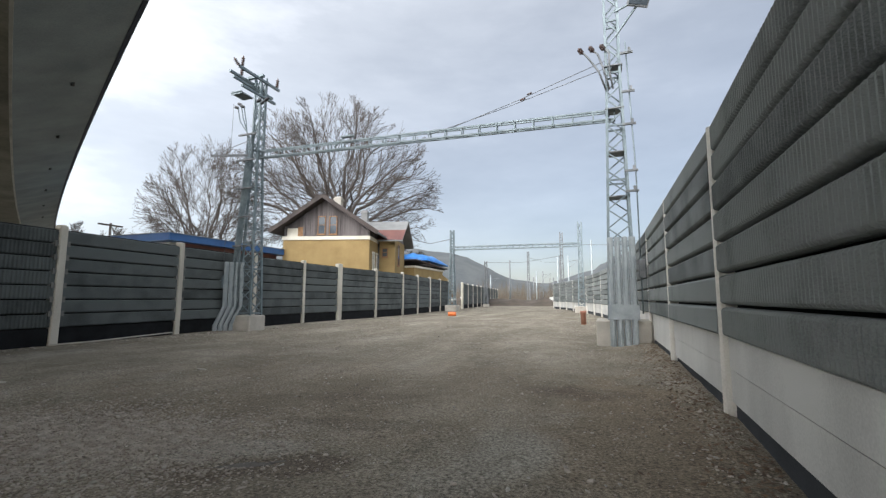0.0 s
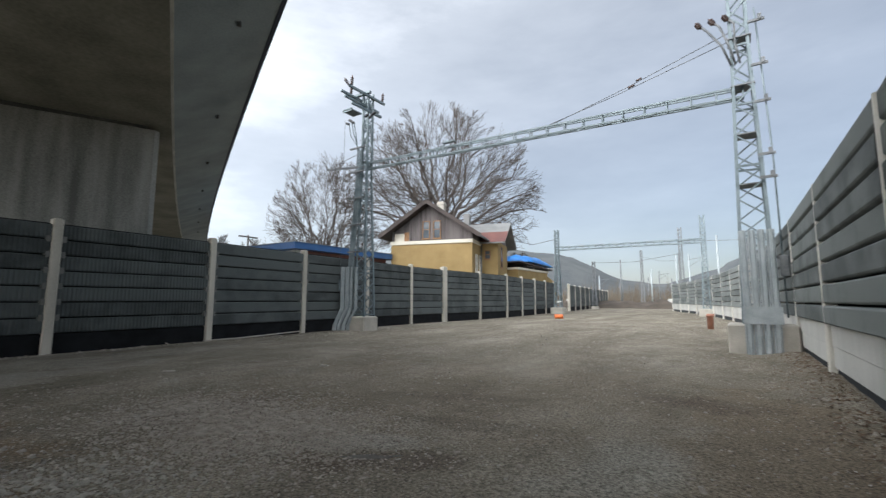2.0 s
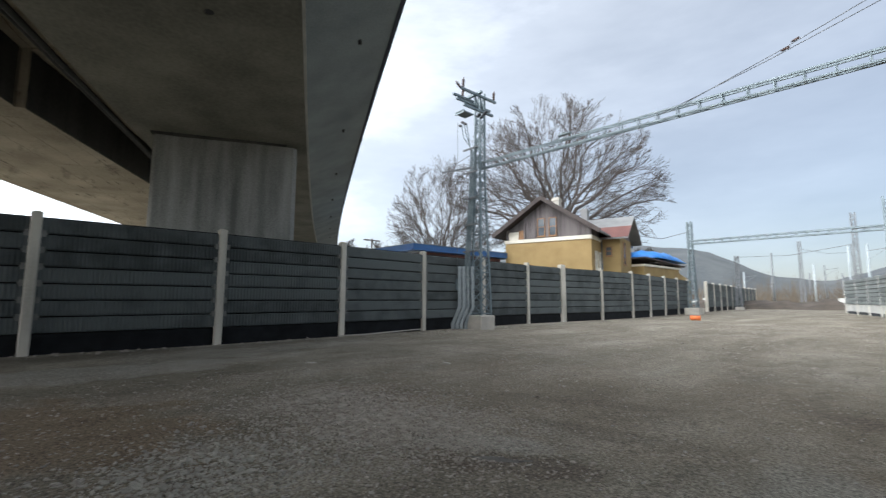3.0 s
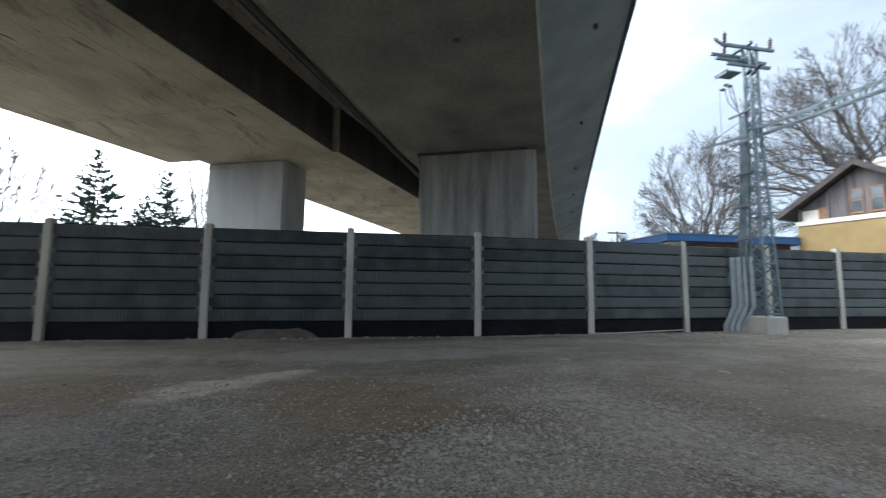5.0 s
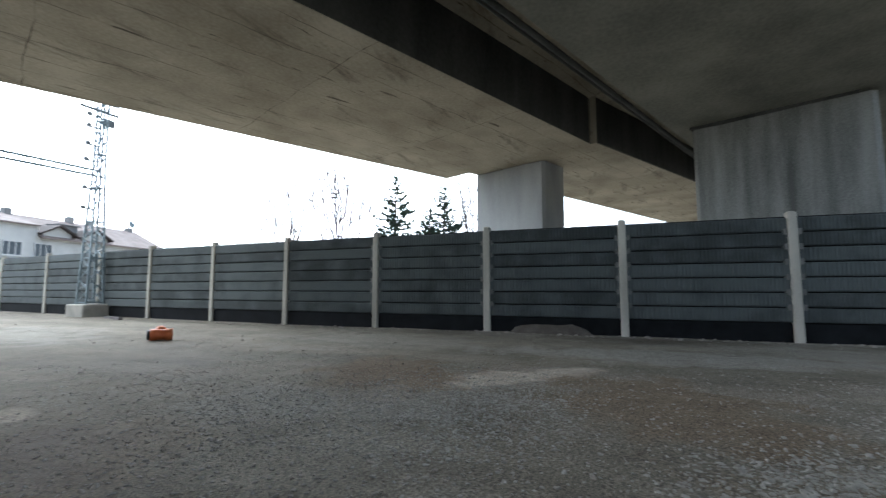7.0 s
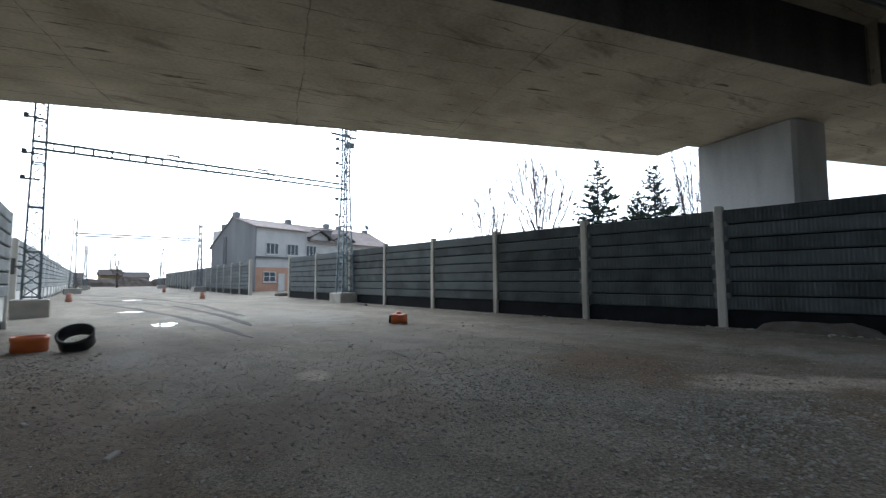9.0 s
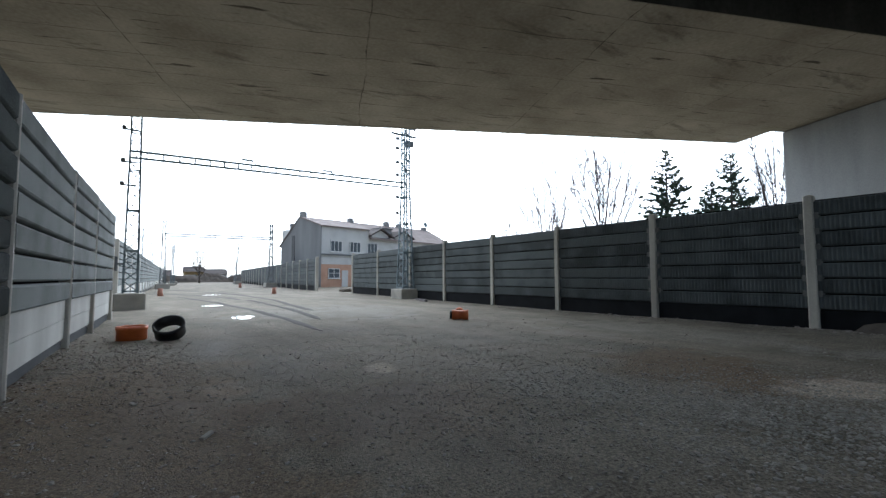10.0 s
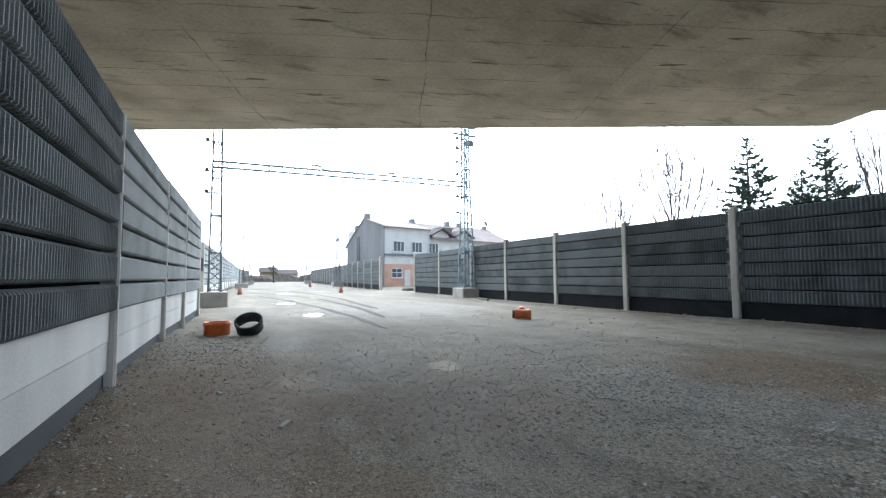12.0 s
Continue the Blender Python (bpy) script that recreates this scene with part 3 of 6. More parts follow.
west_south = [(-16.3 - 0.115 * (-46 - y), y) for y in range(-46, -127, -4)]
noise_wall("wall_west", "west", west_north + west_mid, "dark green-grey ribbed noise barrier between pale concrete posts", thick=(len(west_north) + 2,))
noise_wall("wall_north_west", "west", west_far, "dark grey ribbed noise barrier far along, past a gap", thick=(len(west_far) - 1,))
noise_wall("wall_south_west", "west", west_south, "dark grey ribbed noise barrier running away past an opening", thick=(0,))
east_main = [(-0.7, -20.8), (-0.42, -16.8), (-0.2, -13.92), (0.0, -9.92), (0.12, -5.66), (0.24, -1.4), (0.355, 2.88), (0.33, 6.88), (0.30, 10.88), (0.2, 14.9)]
east_main += [(0.33 - 0.0032 * (y - 9) ** 2, y) for y in (19, 23, 27, 31, 35, 39, 43, 47, 51, 55, 59)]
noise_wall("wall_east", "east", east_main, "dark ribbed noise barrier on pale concrete plinth slabs")
east_south = [(-0.75 - 0.083 * (-31 - y), y) for y in range(-119, -30, 4)]
noise_wall("wall_south_east", "east", east_south, "dark ribbed noise barrier on pale plinth, running away")

# ---- the viaduct: two decks side by side on wall piers, askew over the yard ----
SKEW = radians(23.0)
BRIDGE = Matrix(((-math.cos(SKEW), math.sin(SKEW), 0, -1.1), (math.sin(SKEW), math.cos(SKEW), 0, -3.0), (0, 0, 1, 0), (0, 0, 0, 1)))


def along(m, s0, s1, outline):
    """Carries an outline of (across, up, swing) along the viaduct from s0 to s1; swing: metres across for each metre along."""
    o = [p if len(p) == 3 else (*p, 0.0) for p in outline]
    n = len(o)
    pts = [BRIDGE @ Vector((s, u + k * s, v)) for s in (s0, s1) for u, v, k in o]
    return m.poly(pts, [tuple(range(n - 1, -1, -1)), tuple(range(n, 2 * n))] + [(i, (i + 1) % n, n + (i + 1) % n, n + i) for i in range(n)])


def bend(s):
    """How far the viaduct has swung across, s metres along it."""
    return 0.05 + 0.0235 * s + 0.0005 * s * s


def along_bend(m, s0, s1, outline, step=5.0):
    """As along, but points marked True follow the bend of the viaduct."""
    n = len(outline)
    k = max(1, round((s1 - s0) / step))
    pts = []
    for i in range(k + 1):
        s = s0 + (s1 - s0) * i / k
        pts += [BRIDGE @ Vector((s, u + (bend(s) if bent else 0.0), v)) for u, v, bent in outline]
    faces = [tuple(range(n - 1, -1, -1)), tuple(range(k * n, k * n + n))]
    for i in range(k):
        faces += [(i * n + j, i * n + (j + 1) % n, (i + 1) * n + (j + 1) % n, (i + 1) * n + j) for j in range(n)]
    return m.poly(pts, faces)


SOFFIT = 8.0
viaduct = thing("viaduct", label="grey concrete road viaduct with two decks on wall piers", category="bridge", kind="structure")
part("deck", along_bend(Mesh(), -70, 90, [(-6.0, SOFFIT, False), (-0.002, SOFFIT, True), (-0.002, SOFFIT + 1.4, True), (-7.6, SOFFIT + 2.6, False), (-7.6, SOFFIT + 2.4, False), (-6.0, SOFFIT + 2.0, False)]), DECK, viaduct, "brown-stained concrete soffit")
part("cantilever", along_bend(Mesh(), -70, 90, [(0.0, SOFFIT + 0.03, True), (2.33, SOFFIT + 1.0, True), (2.33, SOFFIT + 1.5, True), (0.0, SOFFIT + 1.5, True)]), FASCIA, viaduct, "blue-grey concrete cantilever slab")
part("drip_strip", along_bend(Mesh(), -70, 90, [(-0.08, SOFFIT - 0.012, True), (-0.001, SOFFIT - 0.012, True), (-0.001, SOFFIT + 0.03, True), (-0.08, SOFFIT - 0.001, True)]), PLINTH, viaduct, "pale joint strip")
for k in range(9):
    at = -2 + 7 * k
    part("drain_spout", Mesh().tube([BRIDGE @ Vector((at, 1.45 + bend(at), SOFFIT + 0.52)), BRIDGE @ Vector((at, 1.45 + bend(at), SOFFIT + 0.9))], 0.06, 8), BLACK, viaduct)
part("edge_beam", along_bend(Mesh(), -70, 90, [(2.335, SOFFIT + 0.98, True), (2.45, SOFFIT + 0.98, True), (2.45, SOFFIT + 2.2, True), (2.335, SOFFIT + 2.2, True)]), EDGE_BLUE, viaduct)
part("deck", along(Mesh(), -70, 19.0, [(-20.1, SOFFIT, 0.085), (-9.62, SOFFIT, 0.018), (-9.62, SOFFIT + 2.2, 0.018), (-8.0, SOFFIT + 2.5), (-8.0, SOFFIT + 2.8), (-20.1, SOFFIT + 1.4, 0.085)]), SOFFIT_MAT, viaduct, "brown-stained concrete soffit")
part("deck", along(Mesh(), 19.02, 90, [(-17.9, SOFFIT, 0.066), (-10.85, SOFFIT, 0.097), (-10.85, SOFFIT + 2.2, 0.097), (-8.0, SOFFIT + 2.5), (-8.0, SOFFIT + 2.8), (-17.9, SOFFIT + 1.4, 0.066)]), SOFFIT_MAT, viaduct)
# thin dark sheets over the web side and end: painted shade
part("web", along(Mesh(), -70, 18.9, [(-9.617, SOFFIT + 0.02, 0.018), (-9.60, SOFFIT + 0.02, 0.018), (-9.60, SOFFIT + 2.2, 0.018), (-9.617, SOFFIT + 2.2, 0.018)]), DECK_DARK, viaduct, "concrete web with the shade put into its dark colour")
part("end_plate", along(Mesh(), 18.99, 19.1, [(-10.95, SOFFIT + 0.01), (-9.262, SOFFIT + 0.01), (-9.262, SOFFIT + 2.15), (-10.95, SOFFIT + 2.15)]), DECK_DARK, viaduct, "end of the web, shade painted dark")
# unseen slab assumed over the gap; keeps sky light off the webs
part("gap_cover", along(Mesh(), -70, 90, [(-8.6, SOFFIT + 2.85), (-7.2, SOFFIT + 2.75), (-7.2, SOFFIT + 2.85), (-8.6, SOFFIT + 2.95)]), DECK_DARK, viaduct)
for across, up, r in ((-6.35, SOFFIT + 0.1, 0.09), (-6.65, SOFFIT + 0.25, 0.06)):
    part("pipe", Mesh().tube([BRIDGE @ Vector((s, across, up)) for s in (-70, -30, 0, 30, 60, 90)], r, 8), DECK_DARK, viaduct, "dark drain pipe")


def pier(w0, w1, s0, s1, top):
    m = Mesh()
    o = [(w0, s0 + 0.15), (w0 + 0.15, s0), (w1 - 0.15, s0), (w1, s0 + 0.15), (w1, s1), (w0, s1)]
    m.prism(o, lambda u, v: BRIDGE @ Vector((v, u, -0.3)), lambda u, v: BRIDGE @ Vector((v, u, top)))
    return m


part("pier", pier(-5.3, 0.24, 20.0, 22.0, SOFFIT - 0.1), PIER, viaduct, "streaked concrete wall pier")
part("pier", pier(-16.7, -12.1, 19.6, 21.6, SOFFIT - 0.045), PIER_PALE, viaduct, "pale concrete wall pier")
part("pier", pier(-5.5, 0.0, 52, 54, SOFFIT - 0.1), PIER, viaduct)
part("pier", pier(-16.4, -12.3, 52, 54, SOFFIT - 0.1), PIER, viaduct)
# dark strips filling the gap between pier tops and soffit
part("pier_top_strip", along(Mesh(), 19.94, 22.1, [(-5.35, SOFFIT - 0.1), (-4.3, SOFFIT - 0.14), (-0.2, SOFFIT - 0.08), (-0.2, SOFFIT), (-5.35, SOFFIT)]), DECK_DARK, viaduct)
part("pier_top_strip", along(Mesh(), 19.75, 21.5, [(-16.6, SOFFIT - 0.1), (-12.4, SOFFIT - 0.1), (-12.4, SOFFIT), (-16.6, SOFFIT)]), DECK_DARK, viaduct)
# dark sheet on the far web, shade put into its colour
part("web_foot", along(Mesh(), 19.1, 34, [(-10.847, SOFFIT + 0.004, 0.097), (-10.80, SOFFIT + 0.02, 0.097), (-10.80, SOFFIT + 2.15, 0.097), (-10.847, SOFFIT + 2.19, 0.097)]), DECK_DARK, viaduct, "foot of the web, shade painted dark")

part("drain_hole", Mesh().lathe([(0.0, -0.004), (0.09, -0.004), (0.11, 0.0), (0.11, 0.05)], (-11.9, -0.38, SOFFIT), 16), BLACK, viaduct, "small dark drain hole")

# ---- lattice masts and portals ----


def mast(m, height, foot=0.95, head=0.42, block=(1.5, 1.5, 0.62), label="", bright=STEEL, fine=False):
    """A lattice mast on a concrete block: four legs, braced faces, level rings."""
    t = thing("lattice_mast", m, label, "mast", "lattice masts")
    part("footing", Mesh().bevel_box(-block[0] / 2, block[0] / 2, -block[1] / 2, block[1] / 2, -0.3, block[2], 0.04), BLOCK, t, "pale concrete block")
    z0 = block[2]

    def half(z):
        k = min(1.0, (z - z0) / (0.62 * (height - z0)))
        return (foot + (head - foot) * k) / 2

    corners = ((-1, -1), (1, -1), (1, 1), (-1, 1))
    mid = z0 + 0.62 * (height - z0)
    for cx, cy in corners:
        leg = Mesh()
        for a, b in ((z0, mid), (mid, height)):
            leg.bar((cx * half(a), cy * half(a), a), (cx * half(b), cy * half(b), b), 0.075 if fine else 0.09)
        part("leg", leg, bright, t)
    levels = [z0 + 0.08]
    while levels[-1] < height - 0.5:
        levels.append(levels[-1] + max(0.42, half(levels[-1]) * 1.55))
    levels[-1] = height - 0.05
    for k in range(4):
        (ax, ay), (bx, by) = corners[k], corners[(k + 1) % 4]
        face = Mesh()
        for i, (a, b) in enumerate(zip(levels, levels[1:])):
            p, q = (ax * half(a), ay * half(a), a), (bx * half(b), by * half(b), b)
            if i % 2:
                p, q = (bx * half(a), by * half(a), a), (ax * half(b), ay * half(b), b)
            if fine:
                part("brace", Mesh().bar(p, q, 0.035, 0.035), bright, t)
            else:
                face.bar(p, q, 0.05, 0.05)
            if i % 4 == 0:
                p, q = (ax * half(a), ay * half(a), a), (bx * half(a), by * half(a), a)
                if fine:
                    part("ring_bar", Mesh().bar(p, q, 0.05), bright, t)
                else:
                    face.bar(p, q, 0.05)
        if not fine:
            tagged(part("bracing", face, bright, t), kind="stuff")
    return t, half


def portal_beam(a, b, label, fine=False, mat=STEEL):
    """A slender box truss from a to b."""
    a, b = Vector(a), Vector(b)
    t = thing("portal_beam", Matrix.Translation(a), label, "beam", "portal beams")
    d = b - a
    s = Vector((-d.y, d.x, 0)).normalized() * (0.09 if fine else 0.13)
    for off in (s, -s):
        for up in (-0.14, 0.14):
            part("chord", Mesh().bar(off + Vector((0, 0, up)), d + off + Vector((0, 0, up)), 0.05 if fine else 0.12), mat, t)
    n = round(d.length / 0.62)
    joined = Mesh()
    for i in range(n + 1):
        p = d * (i / n)
        hoop, tie = (Mesh(), Mesh()) if fine else (joined, joined)
        for off in (s, -s):
            hoop.bar(p + off + Vector((0, 0, -0.14)), p + off + Vector((0, 0, 0.14)), 0.035)
        for up in (-0.14, 0.14):
            hoop.bar(p - s + Vector((0, 0, up)), p + s + Vector((0, 0, up)), 0.03)
        if i < n:
            tie.bar(p + (s if i % 2 else -s) + Vector((0, 0, -0.14)), d * ((i + 1) / n) + (-s if i % 2 else s) + Vector((0, 0, -0.14)), 0.022)
        if fine:
            part("hoop", hoop, mat, t)
            if i < n:
                part("tie", tie, mat, t)
    if not fine:
        tagged(part("bracing", joined, mat, t), kind="stuff")
    return t


MAST_WEST, MAST_EAST = (-14.52, 11.6), (-0.38, 11.2)
west_mast, west_half = mast(pose(*MAST_WEST, 0), 10.8, foot=0.62, head=0.30, block=(0.88, 0.88, 0.6), label="galvanised lattice mast with switch gear and cables on a concrete block", fine=True)
east_mast, east_half = mast(pose(*MAST_EAST, 0), 12.6, label="galvanised lattice mast with ribbed cable guard against the barrier", block=(1.45, 1.1, 0.72), foot=0.74, head=0.38, fine=True)
portal_beam((MAST_WEST[0], MAST_WEST[1], 7.33), (MAST_EAST[0], MAST_EAST[1], 6.88), "pale steel truss beam spanning the yard", True)
south_west_mast, h3 = mast(pose(-15.0, -26.9, 0), 11.6, foot=0.74, head=0.34, block=(1.3, 1.3, 0.6), label="tall galvanised lattice mast on a concrete block", fine=True)
south_east_mast, h4 = mast(pose(-1.2, -26.0, 0), 11.6, label="tall galvanised lattice mast beside the barrier", foot=0.5, head=0.36, block=(1.1, 0.9, 0.68), fine=True)
portal_beam((-15.0, -26.9, 7.0), (-1.0, -26.0, 6.5), "pale steel truss beam between two masts", True)
mast(pose(-15.6, 40.0, 0), 8.3, foot=0.6, head=0.32, block=(1.2, 1.2, 0.6), label="slim lattice mast far along the barrier")
mast(pose(-3.0, 40.2, 0), 8.5, foot=0.55, head=0.32, block=(1.2, 1.2, 0.6), bright=STEEL, label="slim lattice mast far along the barrier")
portal_beam((-15.6, 40.0, 6.4), (-3.0, 40.2, 6.35), "pale truss beam far along the yard")
for yy, xw, xe in ((-66, -17.2, -4.8), (-104, -20.5, -8.8)):
    mast(pose(xw, yy, 0), 8.6, foot=0.6, head=0.32, label="distant lattice mast beside the barrier", bright=STEEL_DARK)
    mast(pose(xe, yy, 0), 8.4, foot=0.6, head=0.32, label="distant lattice mast beside the barrier", bright=STEEL_DARK)
    portal_beam((xw, yy, 6.6), (xe, yy, 6.5), "distant truss beam across the yard", mat=STEEL_DARK)
for x, y, h in ((-2.4, -60, 6.6), (-4.2, -80, 6.5), (-7.8, -92, 7.0), (-8.6, -125, 6.5), (-24.0, -125, 6.0)):
    mast(pose(x, y, 0), h, foot=0.5, head=0.3, block=(0.9, 0.9, 0.4), label="slim distant lattice mast beyond the barrier")

# ---- fittings on the two near masts ----


def insulator(parent, at, way=(0, 0, 1), long=0.34):
    """A stack of brown sheds on a rod."""
    turn = Vector((0, 0, 1)).rotation_difference(Vector(way)).to_matrix().to_4x4()
    prof = [(0.02, 0.0)]
    for k in range(4):
        z = 0.05 + k * (long - 0.1) / 4
        prof += [(0.03, z), (0.075, z + 0.012), (0.075, z + 0.03), (0.03, z + 0.045)]
    prof += [(0.02, long), (0.0, long)]
    return part("insulator", Mesh().lathe(prof, at, 10, turn), CERAMIC, parent, "brown ribbed insulator")


def guard(parent, m, widths, z0, z1, flare=0.0, fx0=1.0):
    """Channel-shaped sheet covers over rising cables; flare: how far the foot stands out."""
    for i in range(widths):
        x = i * 0.19
        c = Mesh()
        for a, b, o, p in ((z0, z0 + 0.22, flare, flare), (z0 + 0.22, z0 + 0.95, flare, 0.0), (z0 + 0.95, z1, 0.0, 0.0)):
            o1, o2 = (o, p)
            ring = [(x, 0.0), (x + 0.03, 0.0), (x + 0.045, -0.075), (x + 0.125, -0.075), (x + 0.14, 0.0), (x + 0.17, 0.0), (x + 0.17, 0.02), (x, 0.02)]
            pts = [m @ Vector((u - fx0 * o1, v - (1 - fx0) * o1, a)) for u, v in ring] + [m @ Vector((u - fx0 * o2, v - (1 - fx0) * o2, b)) for u, v in ring]
            n = len(ring)
            c.poly(pts, [tuple(range(n - 1, -1, -1)), tuple(range(n, 2 * n))] + [(k, (k + 1) % n, n + (k + 1) % n, n + k) for k in range(n)])
        part("cable_guard", c, BAND_MAT, parent, "galvanised ribbed cable guard")


# west mast: guard, cables with bent heads, cross-arms with insulators, platform
guard(west_mast, pose(-0.70, -0.74, 0, 0, 0, 45), 4, 0.0, 2.75, 0.3)
for i in range(6):
    a = -0.38 + 0.07 * i
    side = -1 if i < 3 else 1
    head = Vector((-0.35 - 0.16 * (i % 3) if side < 0 else 0.3 + 0.2 * (i % 3), -0.5, 9.3 + 0.12 * (i % 2)))
    pts = [(-0.62 + 0.06 * i, -0.5 + 0.02 * i, 0.6), (-0.5 + 0.06 * i, -0.44, 3.5), (-0.34 + 0.06 * i, -0.36, 6.2), (-0.26 + 0.07 * i, -0.34, 8.0), head - Vector((side * 0.05, -0.06, 0.55)), head - Vector((0, 0, 0.12)), head]
    part("cable", Mesh().tube(pts, 0.022, 6), STEEL, west_mast, "grey cable strapped to the mast")
    part("cable_end", Mesh().lathe([(0.028, 0), (0.06, 0.05), (0.06, 0.2), (0.03, 0.24), (0, 0.24)], head, 8, pose(0, 0, 0, 0, side * 65, 0)), BLACK, west_mast, "dark bent cable termination")
HEAD = pose(-0.1, -0.3, 0, 0, 0, 90)
for z, y, long in ((10.55, -0.32, 2.3), (10.2, 0.0, 2.2), (9.85, -0.3, 1.9), (10.55, 0.32, 2.0)):
    part("cross_arm", Mesh().box(-long / 2, long / 2, y - 0.05, y + 0.05, z - 0.05, z + 0.05), STEEL, west_mast, m=HEAD)
part("platform", Mesh().box(-0.95, -0.3, -0.3, 0.25, 9.55, 9.59).box(-0.95, -0.91, -0.3, 0.25, 9.5, 9.64), STEEL, west_mast, m=HEAD)
part("head_beam", Mesh().box(-0.07, 0.07, -0.5, 0.5, 10.62, 10.72), STEEL, west_mast, m=HEAD)
for x, y in ((-1.0, -0.32), (-0.4, 0.32), (1.0, -0.32)):
    insulator(west_mast, HEAD @ Vector((x, y, 10.6)), (0.1, 0, 1), 0.45)
insulator(west_mast, HEAD @ Vector((-1.15, -0.32, 10.55)), (0, -0.7, 0.5), 0.36)
part("side_arm", Mesh().bar((0, -0.25, 7.25), (-1.6, -0.9, 7.2), 0.08).bar((-0.2, -0.3, 7.9), (-1.5, -0.85, 7.24), 0.02), STEEL_DARK, west_mast)
part("drop_wire", Mesh().tube([(-0.95, -0.5, 9.55), (-0.93, -0.55, 6.0), (-0.9, -0.6, 2.2)], 0.012, 4), STEEL_DARK, west_mast)
part("switch_handle", Mesh().box(-0.97, -0.85, -0.68, -0.56, 1.7, 2.2), STEEL, west_mast)
for z in (3.4, 4.6, 5.8, 7.0, 8.1):
    part("cable_bracket", Mesh().box(-0.62, 0.3, -0.5, -0.42, z - 0.03, z + 0.03), STEEL_DARK, west_mast)

# east mast: guard on its yard face, insulator arms, flood lamp, control rod
guard(east_mast, pose(-0.36, -0.62, 0), 4, 0.0, 3.05, 0.0)
part("guard_band", Mesh().box(-0.38, 0.42, -0.712, -0.7, 0.74, 1.16), BAND_MAT, east_mast, "pale plate across the guard")
for i in range(3):
    x = -0.85 + 0.32 * i
    part("bent_arm", Mesh().tube([(-0.22 + 0.1 * i, -0.3, 7.6), (-0.4 + 0.15 * i, -0.3, 8.2), (x + 0.12, -0.3, 8.75), (x, -0.3, 8.9)], 0.03, 6), STEEL_DARK, east_mast)
    insulator(east_mast, (x, -0.3, 8.85), (-0.5, 0, 0.85), 0.26)
part("lamp_arm", Mesh().bar((0.1, -0.2, 9.3), (0.75, -0.5, 10.0), 0.05).bar((0.1, -0.2, 10.1), (0.75, -0.5, 10.15), 0.05), STEEL, east_mast)
lamp = part("flood_lamp", Mesh().bevel_box(-0.3, 0.3, -0.06, 0.06, -0.22, 0.22, 0.02), STEEL_DARK, east_mast, "square dark flood lamp", m=pose(0.78, -0.55, 10.15, 20, 10, 15))
part("lens", Mesh().box(-0.26, 0.26, -0.075, -0.062, -0.18, 0.17), GLASS, lamp)
part("control_rod", Mesh().tube([(0.52, -0.45, 0.9), (0.5, -0.4, 5.0), (0.36, -0.34, 9.0)], 0.022, 6), STEEL, east_mast)
part("switch_box", Mesh().bevel_box(0.44, 0.62, -0.58, -0.42, 1.9, 2.4, 0.02).bar((0.5, -0.5, 2.3), (0.3, -0.55, 2.42), 0.05), STEEL_DARK, east_mast, "dark switch drive")
for z in (4.4, 5.0, 6.4, 7.4, 8.6):
    part("rod_bracket", Mesh().box(0.2, 0.56, -0.46, -0.4, z - 0.03, z + 0.03).box(0.42, 0.5, -0.48, -0.4, z, z + 0.14), STEEL_DARK, east_mast)
for i in range(4):
    part("cross_plate", Mesh().box(-0.27, 0.27, -0.27, 0.27, 4.3 + 1.35 * i, 4.33 + 1.35 * i), STEEL_DARK, east_mast)

# wires over the yard
for k, (a, b) in enumerate((((-0.5, 11.0, 8.6), (-6.1, 11.35, 7.15)), ((-0.5, 11.0, 8.35), (-6.6, 11.35, 7.1)))):
    wire = solid("guy_wire", Mesh().tube([a, Vector(a).lerp(Vector(b), 0.5) - Vector((0, 0, 0.06)), b], 0.012, 4), STEEL_DARK, "thin steel stay between mast and beam", "wire", "stays")
    part("stay_insulator", Mesh().tube([Vector(a).lerp(Vector(b), 0.42), Vector(a).lerp(Vector(b), 0.45)], 0.028, 6), CERAMIC, wire)
for x, y, z0, turn in ((-10.6, 11.45, 7.27, 0), (-6.4, -26.4, 6.85, 0), (-10.6, -26.7, 6.95, 0)):
    solid("beam_lamp", Mesh().bar((x, y, z0 - 0.1), (x + 0.55, y - 0.1, z0 + 0.22), 0.04).bevel_box(x + 0.4, x + 0.95, y - 0.16, y, z0 + 0.19, z0 + 0.25, 0.015), STEEL, "flat street lamp head on the truss beam", "lamp", "beam lamps")

# lamps and steps on the southern masts
for t in (south_west_mast, south_east_mast):
    for z in (5.2, 6.2, 7.6, 8.4, 9.3, 9.9):
        part("bracket", Mesh().box(-0.1, 0.5, -0.32, -0.26, z, z + 0.06).box(0.34, 0.5, -0.4, -0.2, z, z + 0.16), STEEL_DARK, t)
for z in (10.2, 10.7, 11.2):
    part("cross_arm", Mesh().box(-0.9, 0.9, -0.3, -0.2, z, z + 0.1), STEEL_DARK, south_west_mast)
part("switch_box", Mesh().bevel_box(0.45, 0.7, -0.1, 0.15, 1.6, 2.2, 0.03).box(0.2, 0.46, 0.0, 0.05, 1.85, 1.92), STEEL_DARK, south_east_mast, "dark switch drive")
part("flood_lamp", Mesh().bevel_box(-0.75, -0.25, -0.4, -0.2, 9.6, 9.95, 0.03), STEEL_DARK, south_west_mast)

# ---- the yellow house behind the west barrier ----


